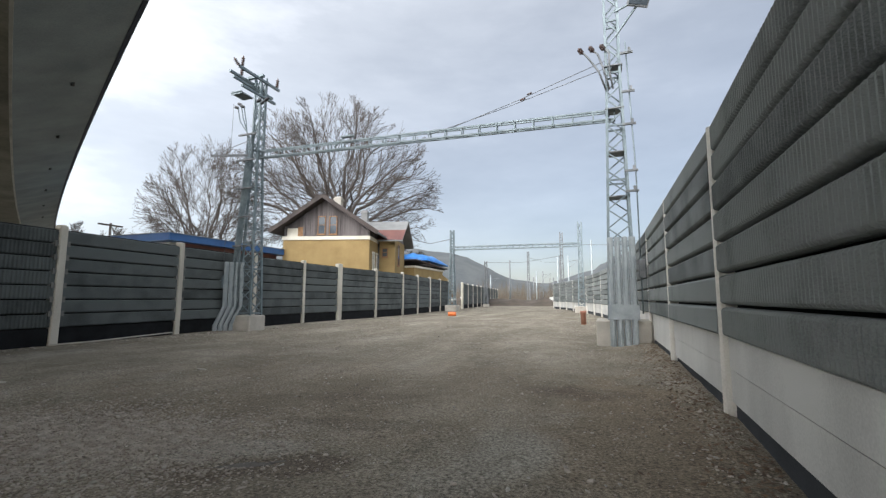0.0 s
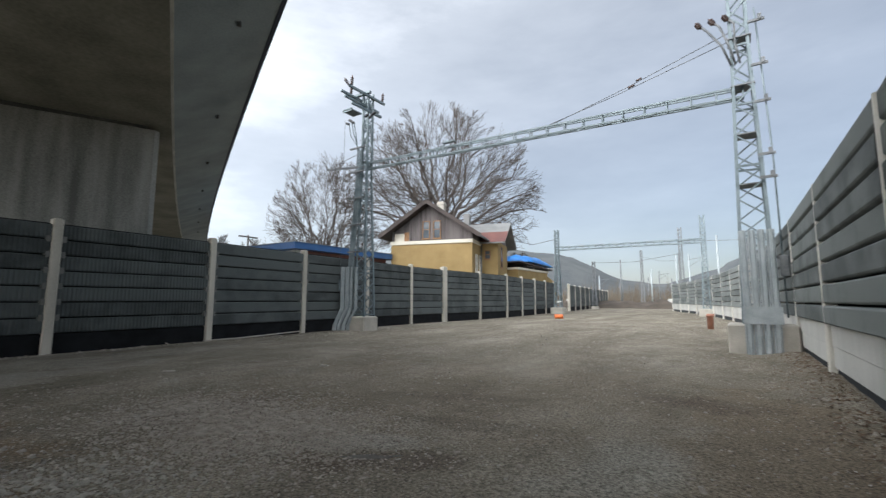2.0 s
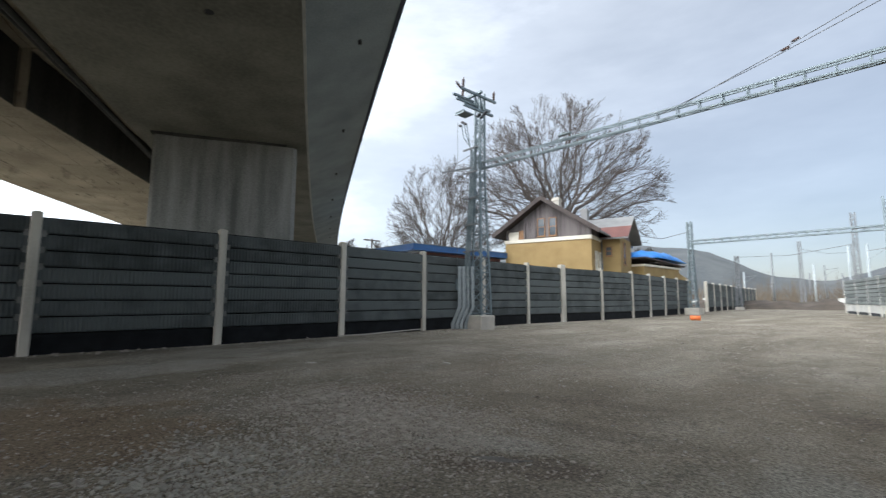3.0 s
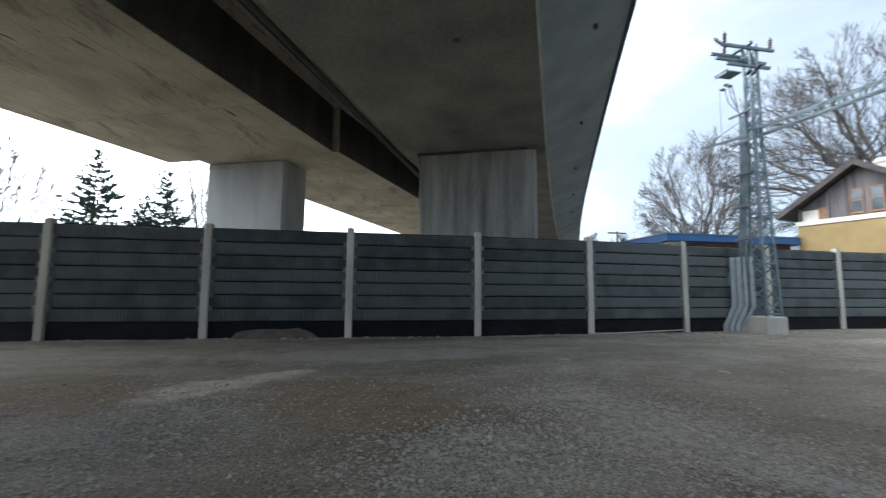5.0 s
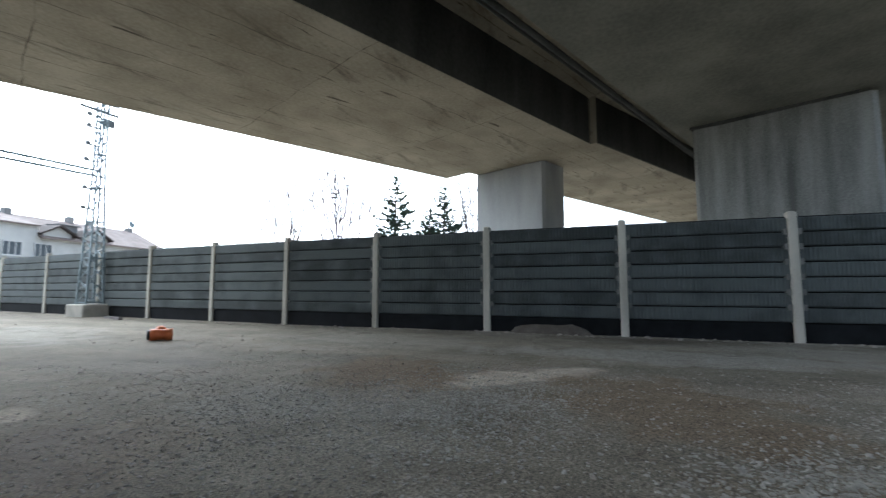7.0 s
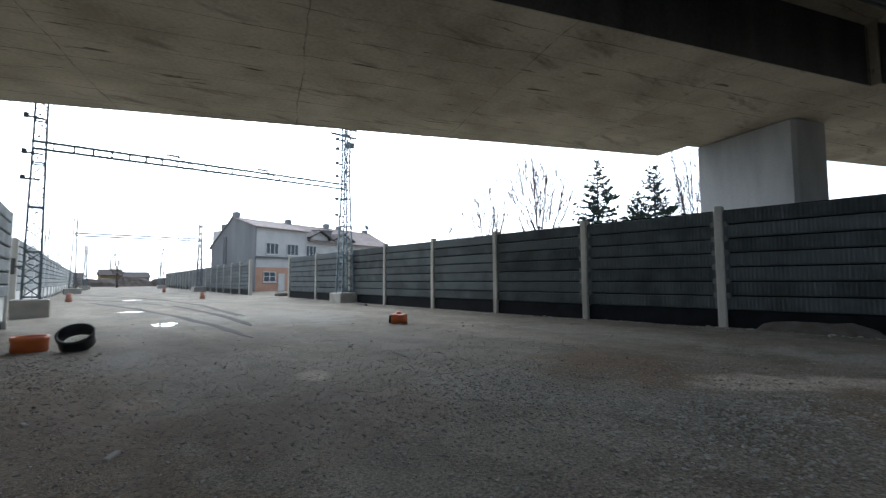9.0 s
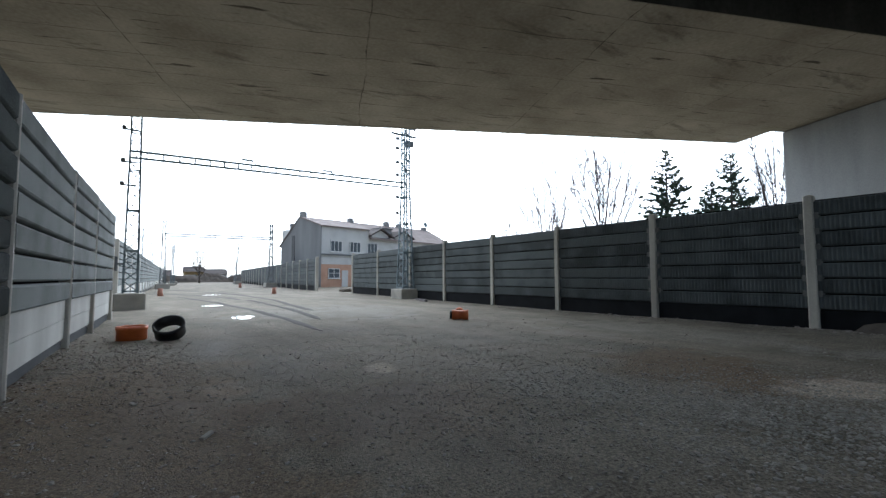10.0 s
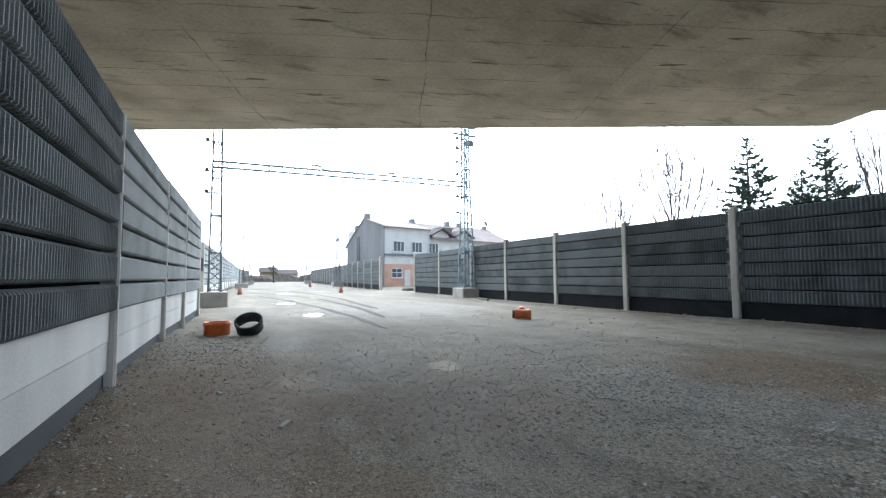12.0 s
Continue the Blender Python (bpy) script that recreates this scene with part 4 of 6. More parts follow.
def window(parent, m, w, h, frame_mat, panes=2, sash=True):
    """A window set into a wall that faces -y at m: frame bars, panes behind them, a sill."""
    o = part("window", Mesh().box(-w / 2, w / 2, -0.02, 0.05, 0, h), GLASS, parent, m=m)
    fr = Mesh()
    for a, b, c, d in ((-w / 2, -w / 2 + 0.07, 0, h), (w / 2 - 0.07, w / 2, 0, h), (-w / 2 + 0.07, w / 2 - 0.07, 0, 0.07), (-w / 2 + 0.07, w / 2 - 0.07, h - 0.07, h)):
        fr.box(a, b, -0.06, 0.02, c, d)
    for k in range(1, panes):
        x = -w / 2 + w * k / panes
        fr.box(x - 0.03, x + 0.03, -0.05, 0.02, 0.07, h - 0.07)
    if sash:
        fr.box(-w / 2 + 0.07, w / 2 - 0.07, -0.045, 0.02, h * 0.5, h * 0.5 + 0.05)
    part("frame", fr, frame_mat, o)
    part("sill", Mesh().box(-w / 2 - 0.06, w / 2 + 0.06, -0.12, 0.02, -0.06, -0.005), frame_mat, o)
    return o


def slope_roof(parent, ends, ridge, eave_l, eave_r, mat, thick=0.14, name="roof"):
    """Two roof slopes carried along y from ends[0] to ends[1]; ridge and eaves are (x, z)."""
    for (ex, ez) in (eave_l, eave_r):
        s = Mesh()
        s.prism([(ridge[0], ridge[1]), (ex, ez), (ex, ez - thick), (ridge[0], ridge[1] - thick)], lambda u, v: (u, ends[0], v), lambda u, v: (u, ends[1], v))
        part(name, s, mat, parent)


house = thing("house", pose(-22.55, 28, 0, 0, 0, 15) @ Matrix.Diagonal((0.9, 1, 1, 1)) @ pose(22.7, -28, 0), "ochre plastered railway house with weathered timber gable", "house")
HX0, HX1, HY0, HY1 = -26.8, -18.6, 28.0, 39.5
part("wall", Mesh().box(HX0, HX1, HY0, HY1, -0.1, 6.1), RENDER, house)
part("string_course", Mesh().box(HX0 - 0.08, HX1 + 0.08, HY0 - 0.08, HY1 + 0.08, 6.1, 6.4), TRIM, house)
ridge_x, ridge_z = -22.85, 9.75
# timber gable: a board wall under the slopes, boards one by one


def gz(x):
    return ridge_z - 0.25 - abs(x - ridge_x) * 0.60


x = HX0 + 1.9
part("gable_backing", Mesh().prism([(HX0, 6.4), (HX1, 6.4), (HX1, gz(HX1)), (ridge_x, gz(ridge_x)), (HX0, gz(HX0))], lambda u, v: (u, HY0 + 0.12, v), lambda u, v: (u, HY1 - 0.1, v)), BOARDS, house)
while x < HX1 - 0.02:
    w = min(0.22, HX1 - x)
    part("board", Mesh().prism([(x + 0.01, 6.4), (x + w - 0.01, 6.4), (x + w - 0.01, gz(x + w)), (x + 0.01, gz(x))], lambda u, v: (u, HY0 + 0.05, v), lambda u, v: (u, HY0 + 0.115, v)), BOARDS, house)
    x += 0.22
part("loggia_panel", Mesh().box(HX0 + 0.3, HX0 + 1.35, HY0 + 0.06, HY0 + 0.11, 6.42, 7.1), TRIM, house, "pale board in the open gable corner")
part("loggia_panel", Mesh().box(HX0 + 1.36, HX0 + 1.85, HY0 + 0.05, HY0 + 0.11, 6.42, 7.2), WOOD, house, "orange-brown board")
for wx in (-23.15, -22.05):
    window(house, pose(wx, HY0 + 0.04, 6.55), 0.75, 1.55, WOOD, 1)
slope_roof(house, (HY0 - 0.8, HY1 + 0.6), (ridge_x, ridge_z), (HX0 - 1.0, ridge_z - 2.95), (HX1 + 1.0, ridge_z - 3.15), ROOF)
for k, (ex, ez) in enumerate(((HX0 - 1.0, ridge_z - 2.95), (HX1 + 1.0, ridge_z - 3.15))):
    part("bargeboard", Mesh().bar((ridge_x, HY0 - 0.82, ridge_z - 0.06), (ex, HY0 - 0.82, ez - 0.06), 0.07, 0.34), ROOF, house)
    part("gutter", Mesh().tube([(ex, HY0 - 0.8, ez - 0.1), (ex, HY1 + 0.5, ez - 0.1)], 0.08, 8), STEEL_DARK, house)
for px in (HX0 + 0.25, HX0 + 2.0):
    part("rafter_post", Mesh().box(px - 0.08, px + 0.08, HY0 - 0.1, HY0 + 0.05, 6.4, min(gz(px), 8.0)), BOARDS, house)
for cx, cy in ((-22.9, 31.5), (-21.2, 35.0)):
    part("chimney", Mesh().bevel_box(cx - 0.35, cx + 0.35, cy - 0.35, cy + 0.35, 8.2, 10.5 if cy < 33 else 9.9, 0.03).box(cx - 0.42, cx + 0.42, cy - 0.42, cy + 0.42, 10.2 if cy < 33 else 9.6, 10.35 if cy < 33 else 9.75), BLOCK if cy < 33 else GREYWALL, house, "plastered chimney")
for wy in (29.3, 30.0 + 0.6):
    window(house, pose(HX1 + 0.03, wy, 3.6, 0, 0, 90), 0.7, 1.6, TRIM, 2)
# cross wing towards the yard
part("wing_wall", Mesh().box(HX1 + 0.01, -16.9, 31.0, 35.6, -0.1, 6.5), RENDER, house)
part("wing_gable", Mesh().prism([(31.0, 6.5), (35.6, 6.5), (33.3, 8.2)], lambda u, v: (-19.0, u, v), lambda u, v: (-16.95, u, v)), BOARDS, house)
for ey in (30.2, 36.4):
    low = 6.35
    part("wing_roof", Mesh().prism([(33.3, 8.5), (ey, low), (ey, low - 0.13), (33.3, 8.37)], lambda u, v: (-22.5, u, v), lambda u, v: (-16.0, u, v)), ROOF_GREY, house, "grey sheet roof")
    part("eave_strip", Mesh().prism([(31.75 if ey < 33 else 34.85, 7.46), (ey - 0.02, low + 0.03), (ey - 0.02, low + 0.005), (31.75 if ey < 33 else 34.85, 7.43)], lambda u, v: (-18.9, u, v), lambda u, v: (-15.98, u, v)), ROOF_RED, house, "rust-red sheet strip")
window(house, pose(-17.9, 30.98, 4.9), 0.6, 0.8, WOOD, 1)
window(house, pose(-16.88, 32.6, 4.2, 0, 0, 90), 0.8, 2.0, WOOD, 1)
part("downpipe", Mesh().tube([(-18.5, 30.9, 6.2), (-18.5, 30.9, 0)], 0.06, 6), STEEL_DARK, house)

# annex with the tarpaulin
shed = thing("annex", pose(-0.9, 0, 0.2), label="low ochre annex with a blue tarpaulin over its roof", category="shed")
part("wall", Mesh().box(-22.0, -17.6, 37.0, 45.0, -0.5, 4.1), RENDER, shed)
part("cornice", Mesh().box(-22.1, -17.5, 36.9, 45.1, 4.1, 4.3), TRIM, shed)
part("roof", Mesh().prism([(36.6, 4.9), (45.6, 4.5), (45.6, 4.38), (36.6, 4.78)], lambda u, v: (-22.3, u, v), lambda u, v: (-17.2, u, v)), ROOF, shed)
tarp = Mesh()
for i in range(13):
    for j in range(9):
        u, v = i / 12, j / 8
        rise = min(1.0, 5 * min(u, 1 - u), 4 * min(v, 1 - v)) ** 0.6
        tarp.v.append((-21.6 + 4.5 * v, 38.9 + 6.8 * u, 4.98 - 0.2 * u + 0.85 * rise + 0.22 * rise * noise.noise((u * 6, v * 5, 7))))
for i in range(12):
    for j in range(8):
        a = i * 9 + j
        tarp.f.append((a, a + 1, a + 10, a + 9))
tarp.smooth = [True] * len(tarp.f)
tp = part("tarpaulin", tarp, TARP, shed, "wrinkled bright blue tarpaulin")
th = tp.modifiers.new("thick", "SOLIDIFY")
th.thickness = 0.03
part("timber", Mesh().box(-17.9, -17.5, 39.0, 45.0, 4.5, 4.62).box(-17.75, -17.6, 41.0, 41.15, 4.3, 5.0), BOARDS, shed)
part("lean_to", Mesh().prism([(45.0, 3.9), (48.5, 3.1), (48.5, -0.1), (45.0, -0.1)], lambda u, v: (-21.0, u, v), lambda u, v: (-17.8, u, v)), RENDER, shed)

# flat-roofed hall with a blue fascia
hall = thing("hall", label="low flat-roofed hall with a deep blue fascia", category="building")
part("wall", Mesh().box(-35.0, -26.85, 17.5, 27.0, -0.1, 4.85), WHITE, hall)
part("brick_side", Mesh().box(-26.84, -26.7, 18.3, 27.0, -0.1, 4.85), ROOF_RED, hall)
part("fascia", Mesh().box(-36.0, -26.0, 16.7, 27.8, 4.85, 5.3), FASCIA_BLUE, hall, "deep blue sheet fascia")
part("roof_edge", Mesh().box(-36.05, -25.95, 16.65, 27.85, 5.3, 5.34), STEEL, hall)
POLE_AT = (-41.4, 23.0, 0)
pole = thing("utility_pole", label="thin pole with a short cross-arm behind the barrier", category="pole")
part("shaft", Mesh().tube([POLE_AT, (POLE_AT[0], POLE_AT[1], 7.75)], [0.13, 0.09], 8), BARK, pole)
part("cross_arm", Mesh().box(POLE_AT[0] - 0.1, POLE_AT[0] + 0.1, POLE_AT[1] - 1.0, POLE_AT[1] + 1.0, 7.5, 7.62), BARK, pole)

# ---- the white building beyond the southern opening ----
C0 = Vector((-18.3, -50.0, 0.0))
fx = Vector((-0.975, -0.22, 0.0)).normalized()
fy = Vector((0.22, -0.975, 0.0)).normalized()
SITE = Matrix(((*fx, 0), (*fy, 0), (0, 0, 1, 0), (*C0, 1))).transposed()
SITE = Matrix.Translation((-0.92, -3.54, 1.3)) @ Matrix.Scale(1.25, 4) @ Matrix.Translation((0.92, 3.54, -1.3)) @ SITE
town = thing("apartment_building", SITE, "white plastered building with salmon ground floor and pitched roof", "building")
part("wall", Mesh().box(0, 6.5, 0, 8.4, 2.75, 7.0).box(6.5, 21, 0.02, 8.4, 2.75, 6.0), WHITE, town)
part("ground_floor", Mesh().box(0.02, 20.9, 0.02, 8.3, -0.1, 2.75), PINK, town, "salmon plaster ground floor")
part("ledge", Mesh().box(-0.1, 21.1, -0.25, 0.1, 3.75, 3.9), STEEL_DARK, town)
part("gable_wall", Mesh().prism([(0.0, -0.1), (8.4, -0.1), (8.4, 5.2), (4.3, 8.3), (0.0, 7.02)], lambda u, v: (-0.12, u, v), lambda u, v: (0.0, u, v)), GREYWALL, town, "bare grey gable wall")
part("roof", Mesh().prism([(-0.3, 7.0), (4.3, 8.35), (8.8, 5.1), (8.8, 4.95), (4.3, 8.2), (-0.3, 6.86)], lambda u, v: (-0.2, u, v), lambda u, v: (6.5, u, v)), TILES, town)
part("roof", Mesh().prism([(-0.45, 5.95), (4.3, 8.35), (8.8, 5.1), (8.8, 4.95), (4.3, 8.2), (-0.45, 5.8)], lambda u, v: (6.505, u, v), lambda u, v: (21.3, u, v)), TILES, town)
part("parapet_end", Mesh().prism([(0.0, 6.0), (0.0, 7.0), (3.4, 7.95)], lambda u, v: (6.44, u, v), lambda u, v: (6.52, u, v)), WHITE, town)
part("gable_slot", Mesh().box(-0.16, -0.115, 5.3, 5.9, 2.6, 6.2), BLACK, town)
for cx, cy, h in ((0.3, 4.3, 8.9), (0.3, 6.4, 7.7), (7.0, 4.3, 8.8), (13.0, 4.3, 8.9), (15.3, 4.3, 8.8), (20.4, 4.3, 8.7)):
    part("chimney", Mesh().bevel_box(cx - 0.3, cx + 0.3, cy - 0.35, cy + 0.35, 6.5, h, 0.03), GREYWALL, town)
for wx in (1.9, 4.5, 7.05, 16.5):
    window(town, pose(wx, -0.02, 4.15), 1.55, 1.25, FRAME_WHITE, 3, False)
window(town, pose(1.62, -0.02, 1.2), 1.5, 1.1, FRAME_WHITE, 2, True)
part("door", Mesh().box(2.7, 3.5, -0.05, 0.03, 0, 2.1), WHITE, town, "white door")
for dx in (8.2, 12.0):
    part("dormer", Mesh().prism([(dx - 1.3, 5.9), (dx + 1.3, 5.9), (dx + 1.3, 6.5), (dx, 7.15), (dx - 1.3, 6.5)], lambda u, v: (u, -0.1, v), lambda u, v: (u, 2.6, v)), WHITE, town)
    part("dormer_roof", Mesh().prism([(dx - 1.75, 6.2), (dx, 7.1), (dx + 1.75, 6.2), (dx + 1.75, 6.36), (dx, 7.28), (dx - 1.75, 6.36)], lambda u, v: (u, -0.5, v), lambda u, v: (u, 2.9, v)), ROOF, town)
part("roof_window", Mesh().box(9.5, 11.3, 1.3, 3.2, 6.9, 7.5).box(9.3, 11.5, 1.1, 3.4, 7.5, 7.6), GREYWALL, town, "flat-roofed dormer box")
part("satellite_dish", Mesh().lathe([(0, 0.0), (0.25, 0.03), (0.45, 0.12), (0.44, 0.15), (0.2, 0.06), (0, 0.03)], (20.6, 4.2, 9.1), 14, pose(0, 0, 0, 70, 0, 0)).tube([(20.6, 4.2, 8.5), (20.6, 4.2, 9.2)], 0.03, 5), STEEL, town)

# ---- trees ----


def bare_tree(at, height, reach, spread, seed, stems=1, label="", trunk_r=0.35, levels=5, low=0.25, fan=3, twig=0.022, splay=0.22, bole=0.52, lift=0.16):
    """A leafless tree: tapered trunk, limbs and ever finer twigs, all one crown of branches."""
    rnd = random.Random(seed)
    t = thing("tree", Matrix.Translation(at), label, "tree", "bare trees")
    trunk, crown = Mesh(), Mesh()

    def grow(mesh, start, way, long, r, level):
        pts, rad = [start], [r]
        steps = 4 if level < 3 else 3
        p, d = start.copy(), way.copy()
        for k in range(steps):
            d = (d + Vector((rnd.gauss(0, 0.075), rnd.gauss(0, 0.075), rnd.gauss(0.05, 0.06)))).normalized()
            p = p + d * (long / steps)
            pts.append(p.copy())
            rad.append(r * (1 - 0.62 * (k + 1) / steps))
        mesh.tube(pts, rad, 7 if level == 0 else 5 if level < 3 else 3, cap=False)
        if level >= levels:
            return
        n = fan + (2 if level in (1, 2, 3) else 1)
        for i in range(n):
            f = 0.3 + 0.7 * (i + rnd.random() * 0.8) / n
            if level == 0:
                f = low + (1 - low) * (i + rnd.random()) / n
            f = min(f, 0.99)
            k = min(int(f * steps), steps - 1)
            q = pts[k].lerp(pts[k + 1], f * steps - k)
            turn = 2.4 * i + rnd.uniform(-0.6, 0.6)
            ax = d.orthogonal().normalized()
            ax = Matrix.Rotation(turn, 3, d) @ ax
            tilt = rnd.uniform(0.45, 0.95) * spread if level < 2 else rnd.uniform(0.35, 0.8) * min(1.0, spread + 0.2)
            w = (Matrix.Rotation(tilt, 3, ax) @ d)
            w = (w + Vector((0, 0, lift))).normalized()
            grow(crown, q, w, long * rnd.uniform(0.5, 0.74), max(twig, rad[k + 1] * 0.72), level + 1)

    for s in range(stems):
        lean = Vector((rnd.uniform(-1, 1), rnd.uniform(-1, 1), 0)) * (splay if stems > 1 else 0.03)
        grow(trunk, Vector((0.3 * s * (stems > 1), 0.2 * s * (stems > 1), -0.2)), (Vector((0, 0, 1)) + lean).normalized(), height * (bole if stems == 1 else 0.66), trunk_r, 0)
    top = sorted(v[2] for v in crown.v)[int(0.985 * len(crown.v))]
    far = sorted(math.hypot(v[0], v[1]) for v in crown.v)[int(0.985 * len(crown.v))]
    for mesh in (trunk, crown):
        mesh.v = [(x * reach / far, y * reach / far, z * height / top) for x, y, z in mesh.v]
    part("trunk", trunk, BARK, t)
    part("crown", crown, BARK, t, "leafless spreading branches and twigs")
    return t


def crown_tree(at, height, reach, seed, label, trunk_r, bole=0.3, limbs=15, flat=0.5, fine=0.02):
    """A leafless broadleaf tree: limbs bend out to a rounded crown, with side branches and sprays of twigs."""
    rnd = random.Random(seed)
    t = thing("tree", Matrix.Translation(at), label, "tree", "bare trees")
    trunk, crown = Mesh(), Mesh()
    mid = Vector((0, 0, height * (1 - flat)))
    fork = Vector((0.1, 0, height * bole))
    trunk.tube([(0, 0, -0.3), (0.05, 0.05, height * bole * 0.5), tuple(fork), (0.1, 0.1, height * (bole + 0.22))], [trunk_r * 1.25, trunk_r, trunk_r * 0.85, trunk_r * 0.45], 9)

    def branch(p, goal, r, level, bow):
        long = (goal - p).length
        mids = p.lerp(goal, 0.5) + bow * long
        steps = (7, 6, 5, 3)[level]
        pts = []
        for k in range(steps + 1):
            f = k / steps
            q = p * (1 - f) ** 2 + mids * 2 * f * (1 - f) + goal * f * f
            if 0 < k:
                q = q + Vector((rnd.gauss(0, 1), rnd.gauss(0, 1), rnd.gauss(0, 1))) * long * 0.018
            pts.append(q)
        rad = [max(fine * 0.55, r * (1 - 0.85 * k / steps)) for k in range(steps + 1)]
        crown.tube(pts, rad, (6, 5, 3, 3)[level], cap=False)
        if level == 3:
            return
        n = (9, 8, 6)[level]
        for i in range(n):
            f = 0.22 + 0.78 * (i + rnd.random()) / n
            k = min(int(f * steps), steps - 1)
            q = pts[k].lerp(pts[k + 1], f * steps - k)
            d = (pts[k + 1] - pts[k]).normalized()
            out = (q - mid).normalized()
            side = Vector((rnd.gauss(0, 1), rnd.gauss(0, 1), rnd.gauss(0, 1)))
            side = (side - d * side.dot(d)).normalized()
            way = (d * 0.75 + side * rnd.uniform(0.4, 0.95) + out * 0.35 + Vector((0, 0, 0.14))).normalized()
            length = long * rnd.uniform(0.32, 0.58) * (1.15 - 0.4 * f)
            end = q + way * length
            e = Vector(((end.x - mid.x) / reach, (end.y - mid.y) / reach, (end.z - mid.z) / (height * flat)))
            if e.length > 1.0:
                end = q + way * length * max(0.25, 1 - 4 * (e.length - 1.0))
            branch(q, end, max(fine * 0.6, rad[k] * 0.42), level + 1, Vector((0, 0, -0.06 + 0.1 * rnd.random())))

    for i in range(limbs):
        up = 0.97 - 1.32 * (i + 0.5) / limbs + rnd.uniform(-0.05, 0.05)
        a = 2.4 * i + rnd.uniform(-0.3, 0.3)
        flat_r = math.sqrt(max(0.0, 1 - up * up)) * reach * rnd.uniform(0.82, 1.0)
        goal = mid + Vector((math.cos(a) * flat_r, math.sin(a) * flat_r, up * height * flat * rnd.uniform(0.88, 1.0)))
        start = fork + Vector((0, 0, height * 0.2 * max(0.0, up) * rnd.random()))
        branch(start, goal, trunk_r * rnd.uniform(0.34, 0.5), 0, Vector((0, 0, 0.12 if up > -0.1 else 0.2)))
    part("trunk", trunk, BARK, t)
    part("crown", crown, BARK, t, "leafless spreading branches and twigs")
    return t


def fan_tree(at, height, reach, seed, label, stems=10):
    """A leafless tree whose limbs fan upwards from a short trunk, each with upright side shoots."""
    rnd = random.Random(seed)
    t = thing("tree", Matrix.Translation(at), label, "tree", "bare trees")
    part("trunk", Mesh().tube([(0, 0, -0.3), (0.05, 0, height * 0.2), (0.1, 0.05, height * 0.42)], [0.24, 0.19, 0.12], 8), BARK, t)
    crown = Mesh()

    def limb(p0, top, bow, r0, r1, steps, sides, jitter):
        knee = p0.lerp(top, 0.45) + bow
        pts = []
        for k in range(steps + 1):
            f = k / steps
            q = p0 * (1 - f) ** 2 + knee * 2 * f * (1 - f) + top * f * f
            pts.append(q + Vector((rnd.gauss(0, jitter), rnd.gauss(0, jitter), 0)) * (k > 0))
        crown.tube(pts, [r0 + (r1 - r0) * k / steps for k in range(steps + 1)], sides, cap=False)
        return pts

    for i in range(stems):
        a = 2.4 * i + rnd.uniform(-0.4, 0.4)
        out = Vector((math.cos(a), math.sin(a), 0)) * reach * math.sqrt((i + 0.4) / stems)
        z0 = height * rnd.uniform(0.16, 0.36)
        top = Vector((out.x, out.y, height * (1.0 - 0.30 * (out.length / reach) ** 2) * rnd.uniform(0.9, 1.0)))
        pts = limb(Vector((0.05, 0.02, z0)), top, out * 0.2, 0.062, 0.016, 8, 5, 0.03)
        for j in range(13):
            k = rnd.randint(2, 7)
            q = pts[k].lerp(pts[k + 1], rnd.random())
            way = ((pts[k + 1] - pts[k]).normalized() + Vector((rnd.gauss(0, 0.38), rnd.gauss(0, 0.38), 0.1))).normalized()
            long = height * rnd.uniform(0.10, 0.24) * (1.2 - k / 12)
            e = q + way * long
            shoot = limb(q, e, Vector((rnd.gauss(0, 0.05), rnd.gauss(0, 0.05), -0.06)) * long, 0.028, 0.012, 3, 4, 0.02)
            for _ in range(5):
                m = rnd.randint(0, 2)
                g = shoot[m].lerp(shoot[m + 1], rnd.random())
                tip = g + (way + Vector((rnd.gauss(0, 0.5), rnd.gauss(0, 0.5), 0.1))) * long * rnd.uniform(0.25, 0.5)
                crown.tube([g, tip], [0.017, 0.010], 3, cap=False)
    part("crown", crown, BARK, t, "leafless upright branches and shoots")
    return t


